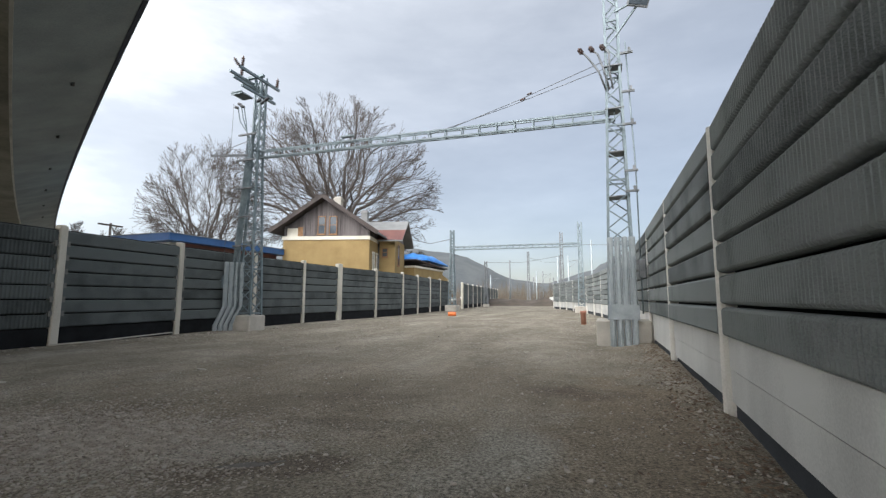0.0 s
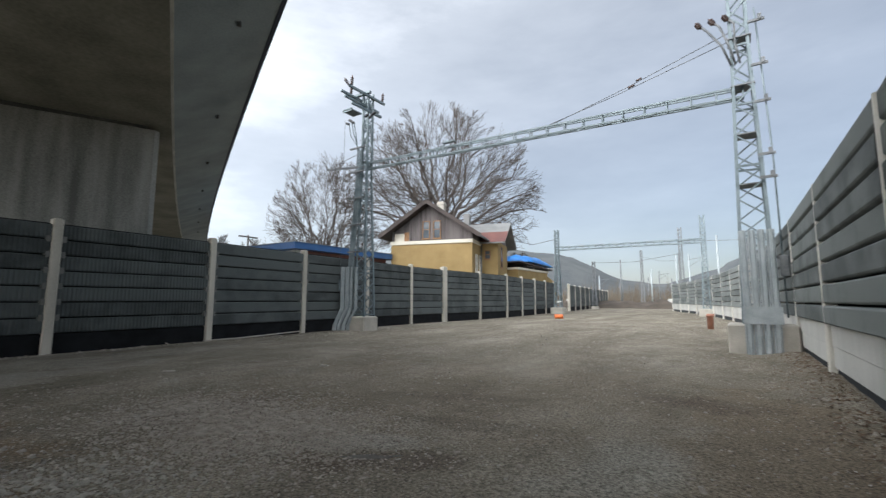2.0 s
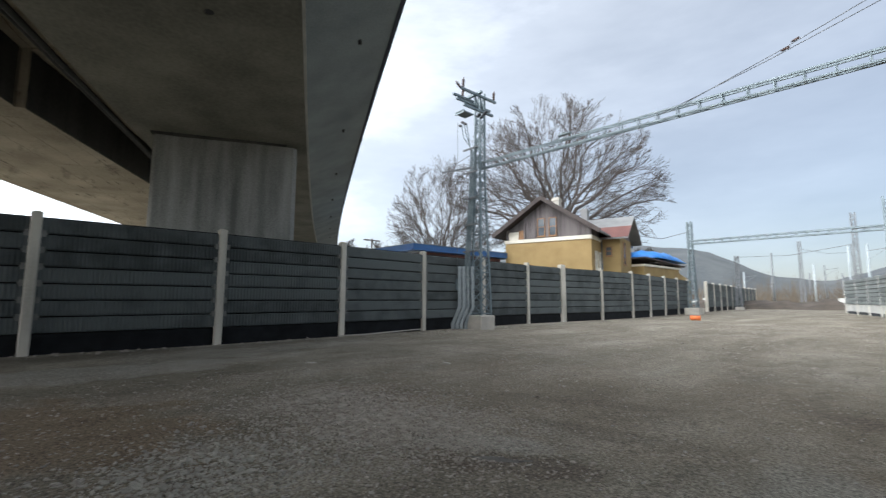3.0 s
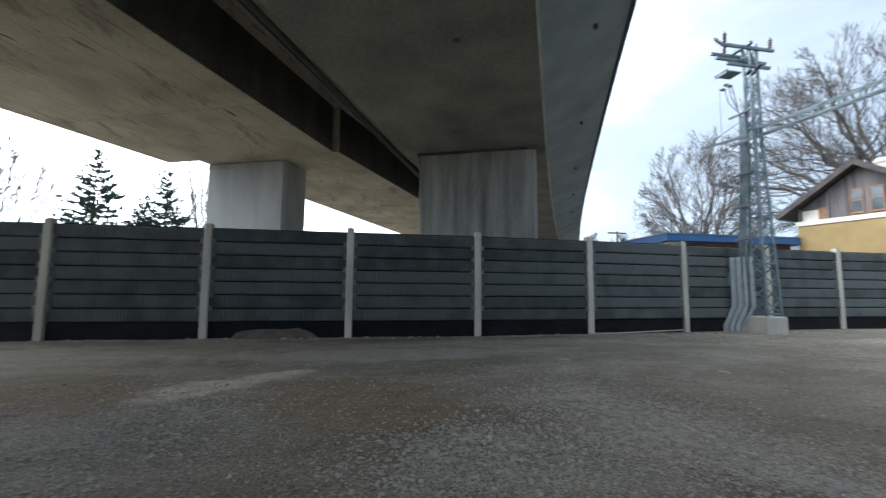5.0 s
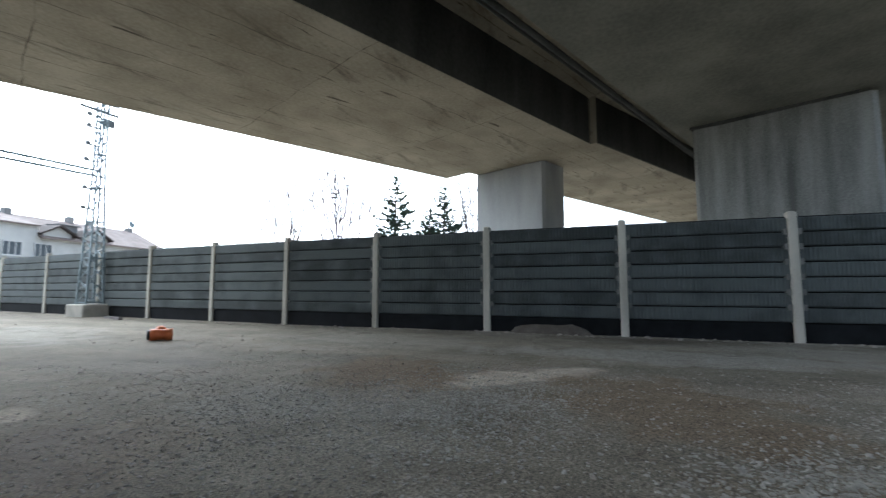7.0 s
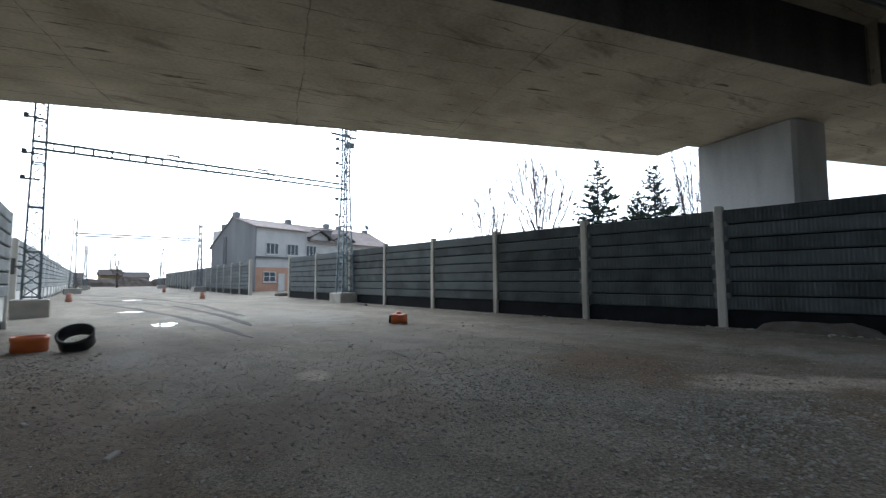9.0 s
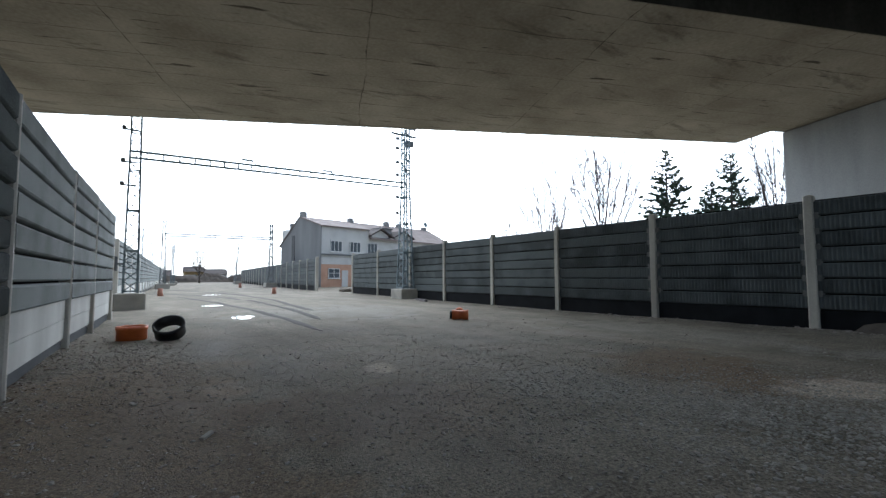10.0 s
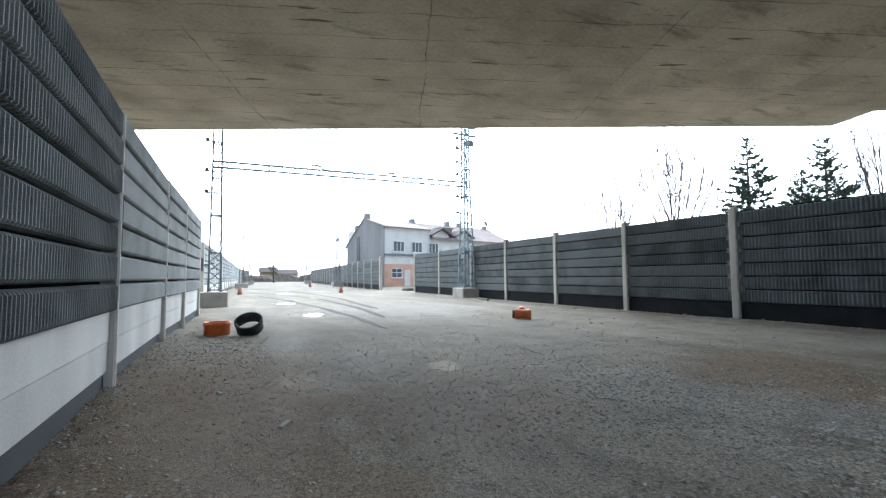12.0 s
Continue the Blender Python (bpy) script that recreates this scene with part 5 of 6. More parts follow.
def conifer(at, height, seed, label):
    """A fir with uneven boughs: each bough bends up at its tip and carries tufts of needles, with gaps between."""
    rnd = random.Random(seed)
    t = thing("spruce_tree", Matrix.Translation(at), label, "tree", "spruces")
    wood, c = Mesh(), Mesh()
    wood.tube([(0, 0, -0.2), (0.05, 0, height * 0.5), (0, 0, height)], [0.24, 0.14, 0.025], 7)

    def tuft(p, way, size):
        for _ in range(5):
            w = (way + Vector((rnd.gauss(0, 0.65), rnd.gauss(0, 0.65), rnd.gauss(0.12, 0.5)))).normalized()
            side = w.orthogonal().normalized() * size * rnd.uniform(0.13, 0.24)
            side = Matrix.Rotation(rnd.random() * 6.28, 3, w) @ side
            tip = p + w * size * rnd.uniform(0.7, 1.25)
            c.poly([p - side * 0.4, p.lerp(tip, 0.5) + side, tip, p.lerp(tip, 0.55) - side], [(0, 1, 2), (0, 2, 3)])

    z = height * 0.1
    while z < height * 0.985:
        k = 1 - z / height
        for i in range(rnd.choice((3, 4, 5)) if k > 0.06 else 3):
            a = rnd.random() * 6.283
            long = (height * 0.36 * k ** 0.98 + 0.1) * rnd.choice((rnd.uniform(0.35, 0.7), rnd.uniform(0.75, 1.1), rnd.uniform(0.8, 1.2)))
            out = Vector((math.cos(a), math.sin(a), 0))
            rise = rnd.uniform(-0.12, 0.22) + 0.5 * (1 - k) ** 2
            m = max(3, int(long / 0.2))
            pts = []
            for j in range(m + 1):
                f = j / m
                pts.append(Vector((0, 0, z)) + out * long * f + Vector((0, 0, long * (rise * f - 0.32 * f * (1 - f)))) + Vector((rnd.gauss(0, 0.03), rnd.gauss(0, 0.03), rnd.gauss(0, 0.03))) * (j > 0))
            wood.tube(pts, [0.05 - 0.038 * j / m for j in range(m + 1)], 4, cap=False)
            for j in range(1, m + 1):
                f = j / m
                if f < 0.25 and k < 0.8 or rnd.random() < 0.12:
                    continue
                d = (pts[j] - pts[j - 1]).normalized()
                side = Vector((-out.y, out.x, 0))
                tuft(pts[j], d, 0.34 * (0.4 + 0.6 * min(1.0, 3 * k)))
                for sgn in (-1, 1):
                    reach = 0.55 * (1.1 - f) * min(1.0, long / 1.6)
                    q = pts[j] + side * sgn * reach * rnd.uniform(0.4, 1.0) + Vector((0, 0, rnd.uniform(-0.14, 0.06)))
                    wood.tube([pts[j], q], [0.014, 0.008], 3, cap=False)
                    tuft(q, (side * sgn * 0.6 + d).normalized(), 0.32 * (0.4 + 0.6 * min(1.0, 3 * k)))
        z += height * rnd.uniform(0.017, 0.034)
    part("trunk", wood, BARK, t)
    part("crown", c, NEEDLES, t, "dark green needle boughs with gaps between")
    return t


crown_tree((-30.4, 41.1, 0), 24.4, 12.2, 8, "big bare broadleaf tree with a wide rounded crown", 0.55, bole=0.3, limbs=26, flat=0.46, fine=0.026)
crown_tree((-40.0, 31.5, 0), 18.0, 6.4, 11, "bare tree with many upright branches", 0.32, bole=0.12, limbs=22, flat=0.52, fine=0.022)
crown_tree((-46.0, 25.0, 0), 8.5, 4.0, 21, "small bare tree behind the hall", 0.18, bole=0.2, limbs=9, fine=0.03)
crown_tree((-27.5, 56.0, 0), 8.6, 3.2, 23, "small bare tree behind the annex", 0.18, bole=0.2, limbs=9, fine=0.03)
fan_tree((-38.2, -28.8, 0), 15.8, 3.9, 31, "slender bare tree with fanned upright branches", 16)
fan_tree((-35.1, -32.9, 0), 13.0, 3.6, 33, "thin bare tree with a few upright branches", 13)
fan_tree((-44.6, -16.6, 0), 14.5, 3.6, 35, "slender bare tree beside the spruces", 12)
bare_tree((-32.5, -35.6, 0), 7.2, 3.0, 0.9, 37, label="small bare tree with a round crown", trunk_r=0.14, levels=4)
fan_tree((-16.4, -128.0, 0), 9.4, 3.2, 41, "rounded bare tree at the end of the yard", 12)
conifer((-41.2, -24.0, 0), 13.2, 5, "dark spruce with a pointed top")
conifer((-42.6, -20.8, 0), 9.8, 9, "smaller dark spruce leaning into its neighbour")
conifer((-43.1, -19.4, 0), 12.2, 6, "dark spruce with an uneven crown")

# ---- loose things in the yard ----


def pipe_ring(name, r, h, wall, mat, m, label, category="pipe"):
    """A short length of plastic pipe with a thicker socket rim."""
    prof = [(r - wall, 0), (r, 0), (r, h * 0.72), (r + 0.015, h * 0.75), (r + 0.015, h), (r - wall, h), (r - wall, 0)]
    return solid(name, Mesh().lathe(prof, (0, 0, 0), 28), mat, label, category, m=m)


pipe_ring("pipe_ring", 0.275, 0.285, 0.025, ORANGE, pose(-1.14, -15.1, 0.0), "short orange plastic pipe collar standing on the gravel")
pipe_ring("pipe_ring", 0.29, 0.26, 0.03, BLACK, pose(-1.82, -14.75, 0.085, 0, 0, 15) @ pose(0, 0, 0.03, -27, 22, 0), "black plastic pipe collar lying tilted on the gravel")
fitting = thing("pipe_fitting", pose(-9.3, -14.2, 0.13, 0, 0, -37) @ Matrix.Scale(0.82, 4), "orange plastic pipe fitting lying on the gravel", "pipe fitting")
part("body", Mesh().lathe([(0.16, -0.3), (0.185, -0.3), (0.185, -0.12), (0.165, -0.1), (0.165, 0.1), (0.185, 0.12), (0.185, 0.3), (0.16, 0.3), (0.16, -0.3)], (0, 0, 0.03), 22, pose(0, 0, 0, 0, 90, 0)), ORANGE, fitting)
part("branch", Mesh().lathe([(0.11, 0), (0.13, 0), (0.13, 0.2), (0.15, 0.21), (0.15, 0.3), (0.11, 0.3), (0.11, 0)], (0.02, 0, 0.02), 16, pose(0, 0, 0, 60, 0, 0)), ORANGE, fitting)
part("cap", Mesh().lathe([(0.0, 0), (0.15, 0), (0.15, 0.08), (0, 0.08)], (0.38, 0, 0.03), 16, pose(0, 0, 0, 0, -90, 0)), BLACK, fitting, "black end cap")
part("label", Mesh().box(-0.12, 0.02, -0.19, -0.186, -0.02, 0.08), TRIM, fitting)
bollard_mat = material("terracotta_plastic", (0.34, 0.15, 0.10), (0.48, 0.24, 0.17), 0.6, 4.0, 0.05, 40)
for x, y, h in ((-1.95, 21.0, 0.7), (-4.6, 56.0, 0.8)):
    solid("pipe_stub", Mesh().lathe([(0.10, -0.1), (0.13, -0.1), (0.13, h - 0.15), (0.155, h - 0.14), (0.155, h), (0.12, h), (0.10, -0.1)], (x, y, 0), 16), bollard_mat, "terracotta drain pipe stub standing upright", "pipe", "pipe stubs")
for x, y in ((-11.5, 28.1),):
    solid("pipe_scrap", Mesh().tube([(x - 0.28, y, 0.16), (x + 0.28, y + 0.15, 0.16)], [0.15, 0.15], 12), ORANGE, "orange pipe scrap lying on the gravel", "pipe", "pipe scraps")
for x, y, h in ((-3.2, -42.0, 0.55), (-11.0, -41.0, 0.5), (-13.4, -66.0, 0.6)):
    solid("marker_post", Mesh().lathe([(0.0, -0.1), (0.2, -0.1), (0.16, h * 0.5), (0.17, h), (0.0, h)], (x, y, 0), 12), bollard_mat, "stubby terracotta drain pipe end", "pipe", "pipe stubs")
solid("hose", Mesh().tube([(-14.62, 4.7, 0.05), (-14.7, 5.8, 0.04), (-14.85, 7.2, 0.07), (-15.0, 8.6, 0.1)], 0.022, 8), BLOCK, "pale plastic hose lying at the barrier foot", "hose")
MOUND_MAT = material("damp_earth", (0.075, 0.062, 0.05), (0.15, 0.128, 0.105), 0.95, 3.0, 0.5, 25)
heap = Mesh()
for i in range(13):
    for j in range(7):
        u, v = i / 6 - 1, j / 6
        heap.v.append((-14.72 + 0.42 * v, -5.1 + 1.25 * u, 0.3 * (1 - u ** 4) ** 0.7 * (1 - v) ** 1.2 * (1 + 0.2 * noise.noise((u * 3, v * 3, 4))) - 0.03))
heap.f = [(i * 7 + j, i * 7 + j + 7, i * 7 + j + 8, i * 7 + j + 1) for i in range(12) for j in range(6)]
heap.smooth = [True] * len(heap.f)
solid("earth_mound", heap, MOUND_MAT, "low mound of brown earth against the barrier foot", "mound")
solid("timber", Mesh().box(-0.9, 0.9, -0.06, 0.06, 0, 0.1), BOARDS, "dark timber lying by the barrier", "timber", m=pose(-14.2, -23.9, 0.01, 0, 0, 75))

# puddles: shallow standing water with a ragged rim
WATER = bpy.data.materials.new("puddle_water")
WATER.use_nodes = True
wb = WATER.node_tree.nodes["Principled BSDF"]
wb.inputs["Base Color"].default_value, wb.inputs["Roughness"].default_value = (0.10, 0.085, 0.068, 1), 0.06
DAMP = material("damp_mud", (0.07, 0.062, 0.052), (0.15, 0.14, 0.125), 0.8, 5.0, 0.5, 45)
for k, (px, py, a, b, turn) in enumerate(PUDDLES):
    p = Mesh()
    n = 40
    ring = []
    for i in range(n):
        w = 2 * math.pi * i / n
        q = 0.72 + 0.55 * noise.noise((math.cos(w) * 1.6 + 9 * k, math.sin(w) * 1.6, 2.0)) + 0.2 * noise.noise((math.cos(w) * 5, math.sin(w) * 5 + 3 * k, 5.0))
        c, s = math.cos(radians(turn)), math.sin(radians(turn))
        u, v = a * q * math.cos(w), b * q * math.sin(w)
        ring.append((px + c * u - s * v, py + s * u + c * v, -0.024))
    p.poly(ring + [(x, y, -0.04) for x, y, z in ring], [tuple(range(n))] + [(i, (i + 1) % n, n + (i + 1) % n, n + i) for i in range(n)])
    solid("puddle", p, DAMP if k == 0 else WATER, "shallow muddy puddle in a rut", "puddle", "puddles")

# stones strewn over the yard, thick in a few bands
rnd = random.Random(7)
stone_shapes = []
for k in range(6):
    bm = bmesh.new()
    bmesh.ops.create_icosphere(bm, subdivisions=1, radius=1.0)
    for v in bm.verts:
        v.co *= 0.75 + 0.5 * rnd.random()
        v.co.z *= 0.56
    stone_shapes.append(([tuple(v.co) for v in bm.verts], [tuple(v.index for v in f.verts) for f in bm.faces]))
    bm.free()


def strew(name, count, place, small, large, mat, label):
    spots = np.array([place() for _ in range(count)])
    high = np.array([ground_height(x, y) for x, y in spots])
    kind = np.array([rnd.randrange(len(stone_shapes)) for _ in range(count)])
    r = small * (large / small) ** (np.array([rnd.random() for _ in range(count)]) ** 2.2)
    turn = np.array([rnd.random() * 6.28 for _ in range(count)])
    wide = np.array([rnd.uniform(0.8, 1.5) for _ in range(count)])
    tall = np.array([rnd.uniform(0.7, 1.35) for _ in range(count)])
    tilt = np.array([rnd.gauss(0, 0.3) for _ in range(count)])
    shapes = np.array([vs for vs, fs in stone_shapes])[kind]
    x, y, z = shapes[:, :, 0] * (r * wide)[:, None], shapes[:, :, 1] * r[:, None], shapes[:, :, 2] * (r * tall)[:, None]
    z = z + x * np.sin(tilt)[:, None]
    c, sn = np.cos(turn)[:, None], np.sin(turn)[:, None]
    pts = np.stack((c * x - sn * y + spots[:, :1], sn * x + c * y + spots[:, 1:], z + (high + 0.06 * r)[:, None]), axis=2)
    n = pts.shape[1]
    faces = np.array(stone_shapes[0][1])
    sf = (faces[None] + (np.arange(count) * n)[:, None, None]).reshape(-1, 3)
    me = bpy.data.meshes.new(name)
    me.from_pydata(pts.reshape(-1, 3).tolist(), [], sf.tolist())
    me.materials.append(mat)
    return tagged(new(name, me), label, "gravel", kind="stuff")


def in_band(cx, cy, sx, sy):
    return lambda: (max(-14.5, min(0.1, rnd.gauss(cx, sx))), rnd.gauss(cy, sy))


PEBBLE = material("pale_pebble", (0.25, 0.237, 0.21), (0.47, 0.447, 0.40), 0.85, 15.0, 0.2, 60)
STONE_BROWN = material("dusty_stone", (0.225, 0.197, 0.165), (0.43, 0.39, 0.335), 0.95, 9.0, 0.4, 60)
strew("gravel", 9000, lambda: (rnd.uniform(-9.5, 0.0), rnd.uniform(-10, 8)), 0.005, 0.022, STONE_BROWN, "scattered dusty stones on the yard")
strew("gravel", 3500, lambda: (rnd.uniform(-14.3, -0.6), rnd.uniform(7, 26)), 0.012, 0.04, STONE_BROWN, "scattered dusty stones farther up the yard")
strew("gravel", 1500, lambda: (rnd.uniform(-14.3, 0.0), rnd.uniform(-24, 26)), 0.01, 0.035, STONE_BROWN, "scattered dusty stones on the yard")
strew("gravel", 13000, in_band(-5.3, 0.1, 0.9, 0.55), 0.007, 0.021, STONE_BROWN, "heap of coarse brown-grey crushed stone")
strew("gravel", 250, in_band(-5.2, 0.1, 0.9, 0.6), 0.006, 0.02, PEBBLE, "pale pieces in the stone heap")
strew("gravel", 3000, lambda: (rnd.uniform(-6.5, 0.2), rnd.uniform(-10.5, -4.3)), 0.004, 0.016, STONE_BROWN, "fine sharp stones under the viaduct")
strew("gravel", 1300, in_band(-0.9, -12.4, 0.5, 1.4), 0.008, 0.028, STONE_BROWN, "coarse stones beside the pipe rings")
strew("gravel", 3200, in_band(-4.7, -1.8, 0.5, 0.55), 0.007, 0.026, STONE, "band of coarse pale crushed stone")
strew("gravel", 4200, in_band(-6.0, -4.8, 1.1, 0.6), 0.007, 0.026, STONE, "band of coarse pale crushed stone")
strew("gravel", 3600, in_band(-5.4, -6.6, 1.1, 0.7), 0.006, 0.024, STONE, "band of coarse pale crushed stone")
strew("gravel", 2400, lambda: (0.36 - abs(rnd.gauss(0, 0.4)), rnd.uniform(-20, 14)), 0.005, 0.026, STONE_BROWN, "stones gathered at the barrier foot")
strew("gravel", 900, lambda: (-14.45 + rnd.gauss(0, 0.16), rnd.uniform(-20, 14)), 0.015, 0.07, STONE_BROWN, "stones gathered at the barrier foot")

strew("gravel", 2600, lambda: (rnd.uniform(-6.0, 0.25), rnd.uniform(-12.5, -4.6)), 0.006, 0.02, PEBBLE, "pale chips trodden into the yard under the viaduct")
strew("gravel", 900, lambda: (0.2 - abs(rnd.gauss(0, 0.5)), rnd.uniform(-13, -5)), 0.006, 0.024, PEBBLE, "pale stones along the barrier foot under the viaduct")
strew("gravel", 1800, lambda: (rnd.uniform(-12.0, -5.0), rnd.uniform(-9.0, 1.0)), 0.005, 0.018, PEBBLE, "pale chips trodden into the yard")
strew("gravel", 2600, lambda: (rnd.uniform(-9.0, 0.1), rnd.uniform(-11, 9)), 0.005, 0.019, PEBBLE, "sprinkled pale pebbles on the yard")
strew("gravel", 700, lambda: (0.34 - abs(rnd.gauss(0, 0.45)), rnd.uniform(-20, 12)), 0.006, 0.026, PEBBLE, "pale pebbles along the barrier foot")
for k, (x, y, turn, long) in enumerate(((-1.55, -7.71, 50, 0.15), (-1.07, -9.14, 110, 0.09), (-7.6, 3.3, 20, 0.16), (-9.5, 1.35, 70, 0.2))):
    solid("wood_scrap", Mesh().bevel_box(-long / 2, long / 2, -0.022, 0.022, -0.01, 0.014, 0.006), BLOCK, "pale scrap of wood lying on the gravel", "wood scrap", "wood scraps", m=pose(x, y, ground_height(x, y) + 0.01, 0, 4, turn))

# tyre ruts pressed into the mud
MUD_MAT = material("wet_mud", (0.034, 0.029, 0.023), (0.075, 0.065, 0.052), 1.0, 6.0, 0.5, 40)


def smooth_line(points, per=14):
    """A flowing line through the points."""
    out = []
    p = [points[0]] + list(points) + [points[-1]]
    for i in range(1, len(p) - 2):
        for k in range(per):
            t = k / per
            out.append(tuple(0.5 * (2 * b + (c - a) * t + (2 * a - 5 * b + 4 * c - d) * t * t + (3 * b - a - 3 * c + d) * t ** 3) for a, b, c, d in zip(p[i - 1], p[i], p[i + 1], p[i + 2])))
    return out + [tuple(points[-1])]


for line in (((-5.9, -16.8), (-6.2, -19.0), (-6.6, -22.6), (-6.7, -30.3), (-5.2, -40.5), (-2.6, -47.0)), ((-7.0, -20.5), (-7.3, -23.6), (-8.1, -31.9), (-7.7, -45.3), (-5.0, -60.0)),
             ((-4.9, -14.0), (-5.2, -19.5), (-5.0, -28.0), (-4.0, -38.0))):
    way = smooth_line(line)
    rut = Mesh()
    for i, (x, y) in enumerate(way):
        nx, ny = way[min(i + 1, len(way) - 1)], way[max(i - 1, 0)]
        d = Vector((nx[0] - ny[0], nx[1] - ny[1], 0)).normalized()
        side = Vector((-d.y, d.x, 0))
        wide = 0.13 * (1 + 0.5 * noise.noise((x, y * 0.6, 0))) * min(1.0, i / 6, (len(way) - 1 - i) / 6) + 0.005
        for k, up in ((-1.0, 0.004), (-0.6, 0.02), (0.6, 0.016), (1.0, 0.004)):
            q = Vector((x, y, 0)) + side * k * wide
            rut.v.append((q.x, q.y, ground_height(q.x, q.y) + up))
    for i in range(len(way) - 1):
        for k in range(3):
            rut.f.append((4 * i + k, 4 * i + k + 1, 4 * i + k + 5, 4 * i + k + 4))
    rut.smooth = [True] * len(rut.f)
    solid("tyre_rut", rut, MUD_MAT, "dark muddy tyre rut across the yard", "tyre track", "tyre ruts")

# dead leaves and bits along the east barrier
LITTER = material("dead_leaves", (0.06, 0.04, 0.025), (0.19, 0.125, 0.075), 0.9, 20.0, 0.0, 60)
bits = Mesh()
for _ in range(4200):
    x, y = 0.38 - abs(rnd.gauss(0, 0.28)), rnd.uniform(-20, 13)
    z, a, r = ground_height(x, y) + 0.008, rnd.random() * 6.28, rnd.uniform(0.012, 0.04)
    u, w = Vector((math.cos(a), math.sin(a), rnd.uniform(-0.3, 0.3))) * r, Vector((-math.sin(a), math.cos(a), rnd.uniform(-0.3, 0.3))) * r * 0.6
    q = Vector((x, y, z))
    bits.poly([q - u, q + w, q + u + Vector((0, 0, 0.008)), q - w], [(0, 1, 2, 3)])
tagged(new("leaf_litter", bits.done("leaf_litter", LITTER)), "brown dead leaves along the barrier foot", "leaves", kind="stuff")

# ---- the far north: bank, poles, scrub, hills ----
EARTH = material("bank_earth", (0.032, 0.026, 0.02), (0.09, 0.072, 0.056), 1.0, 0.8, 0.4, 9)
bank = Mesh()
for i in range(41):
    for j in range(9):
        x, y = -34 + 36 * i / 40, 74 + 8 * j / 8
        bank.v.append((x, y, 1.6 * math.sin(math.pi * j / 8) * (0.7 + 0.6 * noise.noise((x * 0.4, y * 0.3, 2))) - 0.05))
for i in range(40):
    for j in range(8):
        a = i * 9 + j
        bank.f.append((a, a + 9, a + 10, a + 1))
bank.smooth = [True] * len(bank.f)
solid("earth_bank", bank, EARTH, "low bank of brown earth closing the yard", "bank", kind="structure")
scrub = Mesh()
for i in range(61):
    for j in range(7):
        x, y = -40 + 60 * i / 60, -150 - 8 * j / 6
        scrub.v.append((x, y, (2.2 + 1.6 * noise.noise((x * 0.5, y * 0.3, 6))) * math.sin(math.pi * j / 6) - 0.05))
for i in range(60):
    for j in range(6):
        a = i * 7 + j
        scrub.f.append((a, a + 1, a + 8, a + 7))
solid("scrub_bank", scrub, EARTH, "brown scrubby bank closing the yard far off", "bank", kind="structure")
for x, y, w, d, h in ((-8.5, 84, 5, 2, 1.6), (-3.5, 86, 4, 2, 1.5), (-27, 85, 9, 2, 1.2)):
    solid("concrete_stack", Mesh().bevel_box(x - w / 2, x + w / 2, y - d / 2, y + d / 2, -0.1, h, 0.1).bevel_box(x - w / 4, x + w / 3, y - d / 3, y + d / 3, h, h + 0.4, 0.05), PLINTH, "stack of pale concrete slabs beyond the bank", "concrete slabs", "slab stacks")
for k, (x, y, h) in enumerate(((-10.1, 90, 10.0), (-7.2, 80, 9.0), (-15.9, 100, 7.8), (-3.0, 75, 11.1), (-26.7, 100, 6.8), (-24.4, 112, 6.6), (-21.0, 95, 9.8), (-16.8, 118, 8.6), (-19.6, 120, 7.2), (-26.0, 118, 5.8), (-14.5, 122, 7.0), (1.0, 84, 11.0))):
    p = thing("line_pole", pose(x, y, 0), "pale steel catenary pole", "pole", "catenary poles")
    part("shaft", Mesh().tube([(0, 0, -0.1), (0, 0, h)], [0.17, 0.13], 8), BAND_MAT if k < 6 else STEEL_DARK, p)
    if k % 3 == 1:
        part("bracket", Mesh().bar((0, 0, h - 1.0), (2.2, 0, h - 0.7), 0.08).bar((0, 0, h - 2.2), (2.0, 0, h - 0.75), 0.05), STEEL_DARK, p)
for x, y, h in ((-18.9, 66, 7.2), (-6.7, 62, 10.8), (-16.4, 92, 11.3), (-10.5, 100, 11)):
    mast(pose(x, y, 0), h, foot=0.6, head=0.35, block=(0.9, 0.9, 0.4), label="dark lattice catenary mast in the distance", bright=STEEL_DARK)
for a, b in (((-18.9, 66, 7.0), (-6.7, 62, 7.4)), ((-16.4, 92, 10), (-10.5, 100, 9.5)), ((-20.5, 40.1, 7.6), (-15.6, 40.0, 7.4)), ((-6.7, 62, 9), (6, 60, 9.2))):
    solid("line_wire", Mesh().tube([a, Vector(a).lerp(Vector(b), 0.5) - Vector((0, 0, 0.5)), b], 0.03, 4), STEEL_DARK, "thin overhead wire between masts", "wire", "overhead wires")

scrub = Mesh()
rs = random.Random(9)
for _ in range(1500):
    x, y = rs.uniform(-75, 45), rs.uniform(95, 150)
    h = rs.uniform(1.5, 7)
    for _ in range(4):
        top = (x + rs.gauss(0, 0.7), y + rs.gauss(0, 0.7), h * rs.uniform(0.6, 1.1))
        scrub.poly([(x - 0.05, y, -0.1), (x + 0.05, y, -0.1), top], [(0, 1, 2)])
        scrub.poly([Vector(top) * 0.5 + Vector((x, y, 0)) * 0.5, Vector(top) * 0.5 + Vector((x + 0.06, y, 0)) * 0.5, (top[0] + rs.gauss(0, 0.6), top[1], top[2] * 0.9)], [(0, 1, 2)])
tagged(new("far_scrub", scrub.done("far_scrub", SCRUB)), "bare brown scrub beyond the bank", "scrub", kind="stuff")


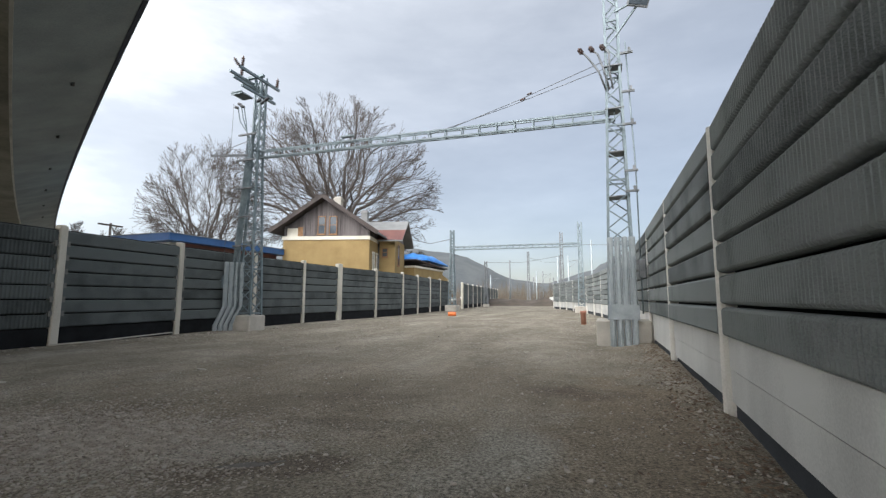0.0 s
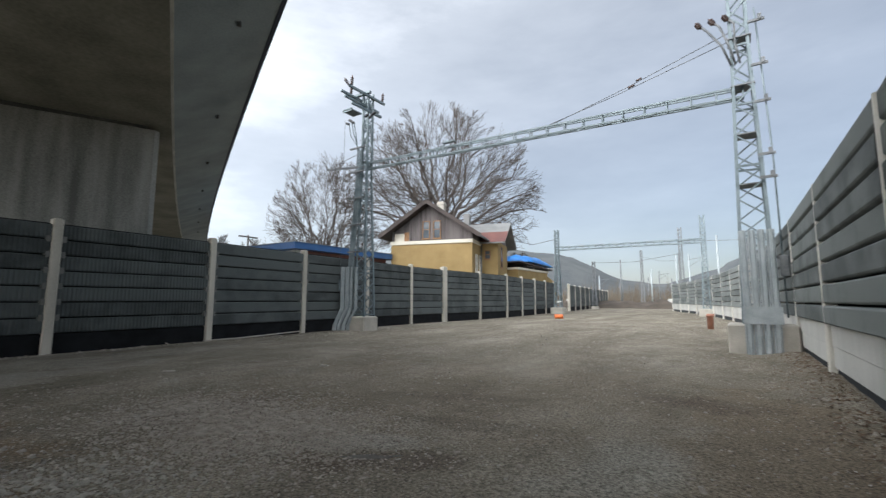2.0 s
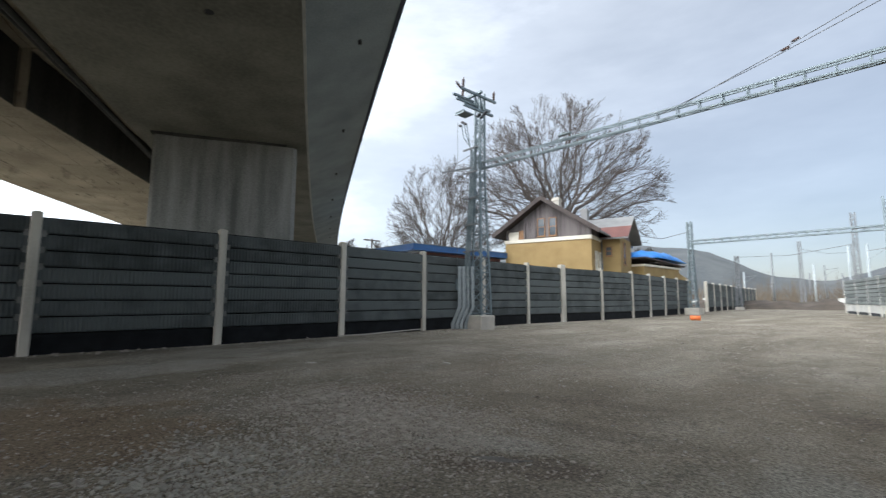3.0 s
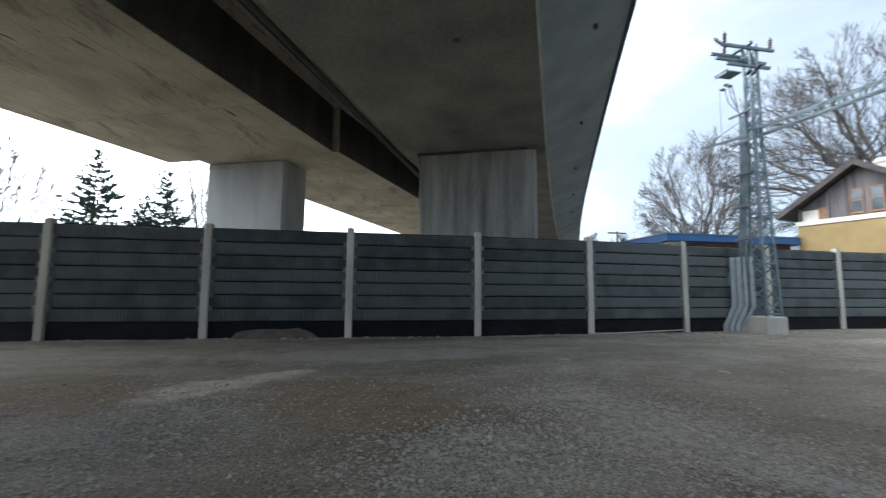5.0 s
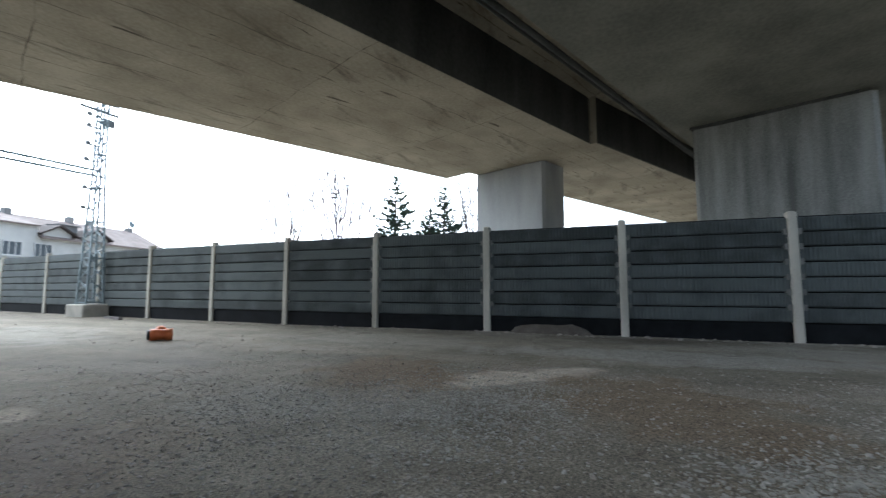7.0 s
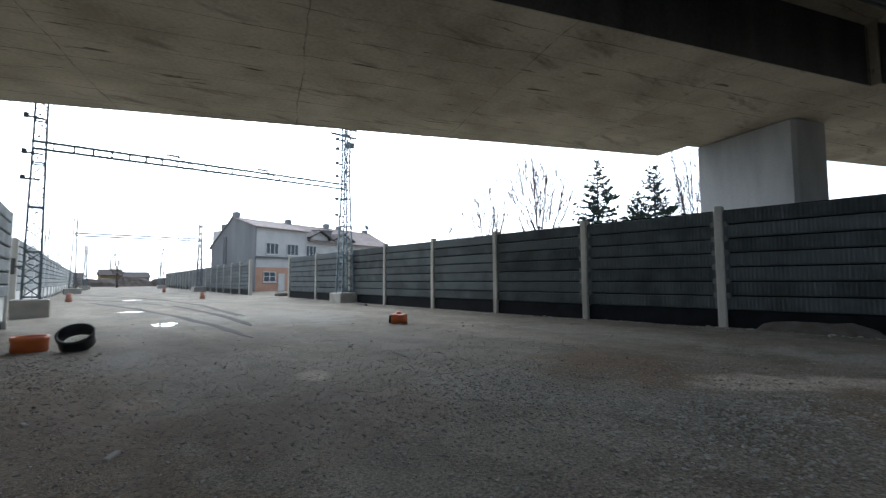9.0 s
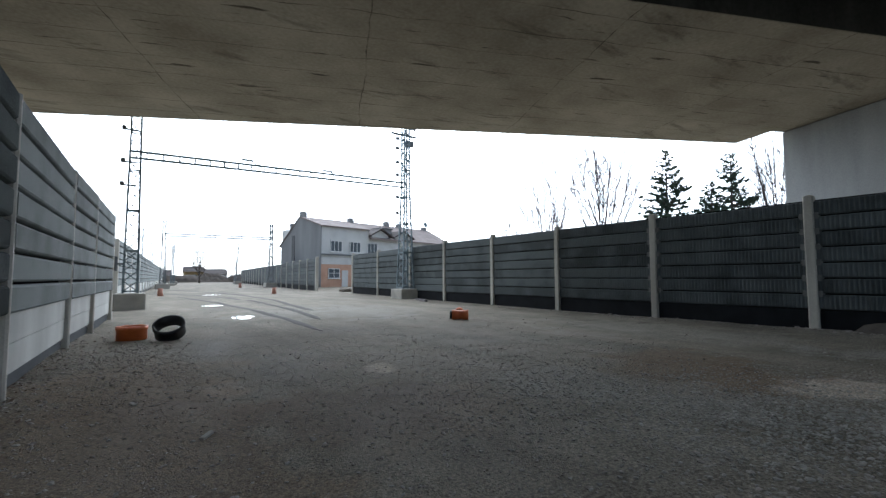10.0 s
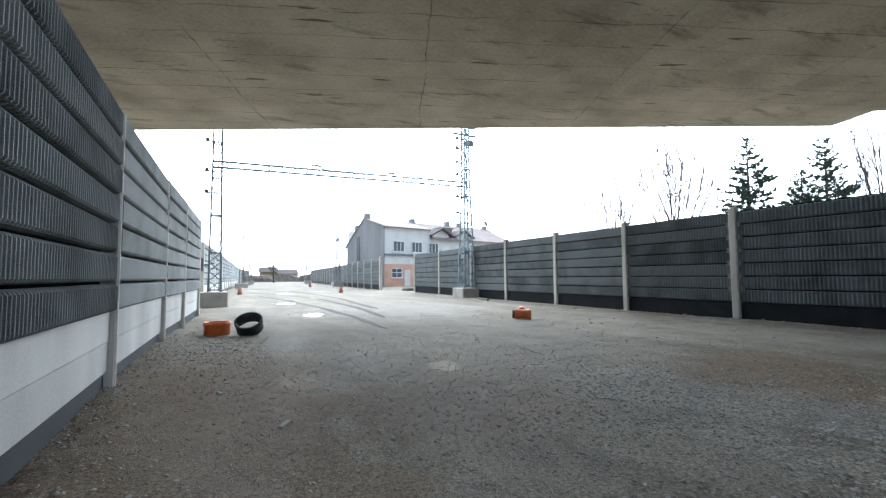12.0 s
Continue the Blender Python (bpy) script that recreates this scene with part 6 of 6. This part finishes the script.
def hill_rise(az):
    """Degrees by which the skyline stands over the horizon, by compass degrees."""
    if az < -55 or az > 75:
        k = 0.0
    else:
        k = min(1.0, (az + 55) / 15, (75 - az) / 20)
    west = 4.9 / (1 + math.exp((az + 14.5) / 2.2))
    east = 5.2 / (1 + math.exp(-(az + 1.0) / 2.8))
    return (1.5 + west + east + 0.35 * noise.noise((az * 0.35, 0, 0)) + 0.15 * noise.noise((az * 1.7, 3, 0))) * k


hill = Mesh()
azs = [-60 + 0.75 * i for i in range(187)]
for az in azs:
    for k, (dist, share) in enumerate(((700, 0.0), (800, 0.55), (950, 0.9), (1100, 1.0), (1400, 0.4))):
        a = radians(az)
        hill.v.append((dist * math.sin(a), dist * math.cos(a), -1 + share * 1100 * math.tan(radians(hill_rise(az))) * (1 if k != 2 else 0.94 + 0.1 * noise.noise((az * 0.6, 8, 0)))))
for i in range(len(azs) - 1):
    for k in range(4):
        b = i * 5 + k
        hill.f.append((b, b + 5, b + 6, b + 1))
hill.smooth = [True] * len(hill.f)
solid("backdrop", hill, FAR_HILL, "wooded hills under cloud far beyond the yard", "hills", kind="structure")

# ---- the far south: small buildings at the end of the yard ----
for x, y, w, d, h, mat in ((-18.6, -160, 5, 6, 3.2, RENDER), (-24.5, -168, 9, 7, 2.6, GREYWALL), (-10.5, -175, 6, 6, 2.4, GREYWALL)):
    b = thing("low_building", pose(x, y, 0), "low plastered building far down the yard", "building", "far buildings")
    part("wall", Mesh().box(-w / 2, w / 2, -d / 2, d / 2, -0.1, h), mat, b)
    part("roof", Mesh().prism([(-d / 2 - 0.4, h), (0, h + 1.7), (d / 2 + 0.4, h)], lambda u, v: (-w / 2 - 0.3, u, v), lambda u, v: (w / 2 + 0.3, u, v)), ROOF, b)
    for k in range(3):
        window(b, pose(-w / 3 + k * w / 3, d / 2 + 0.02, 1.0, 0, 0, 180), 1.1, 1.3, WHITE)
# plain slope closing the view past the southern opening
solid("kerb_heap", Mesh().bevel_box(-20.5, -17.2, -42.5, -41.2, -0.1, 0.28, 0.12), SCRUB, "low heap of earth in the opening", "heap")
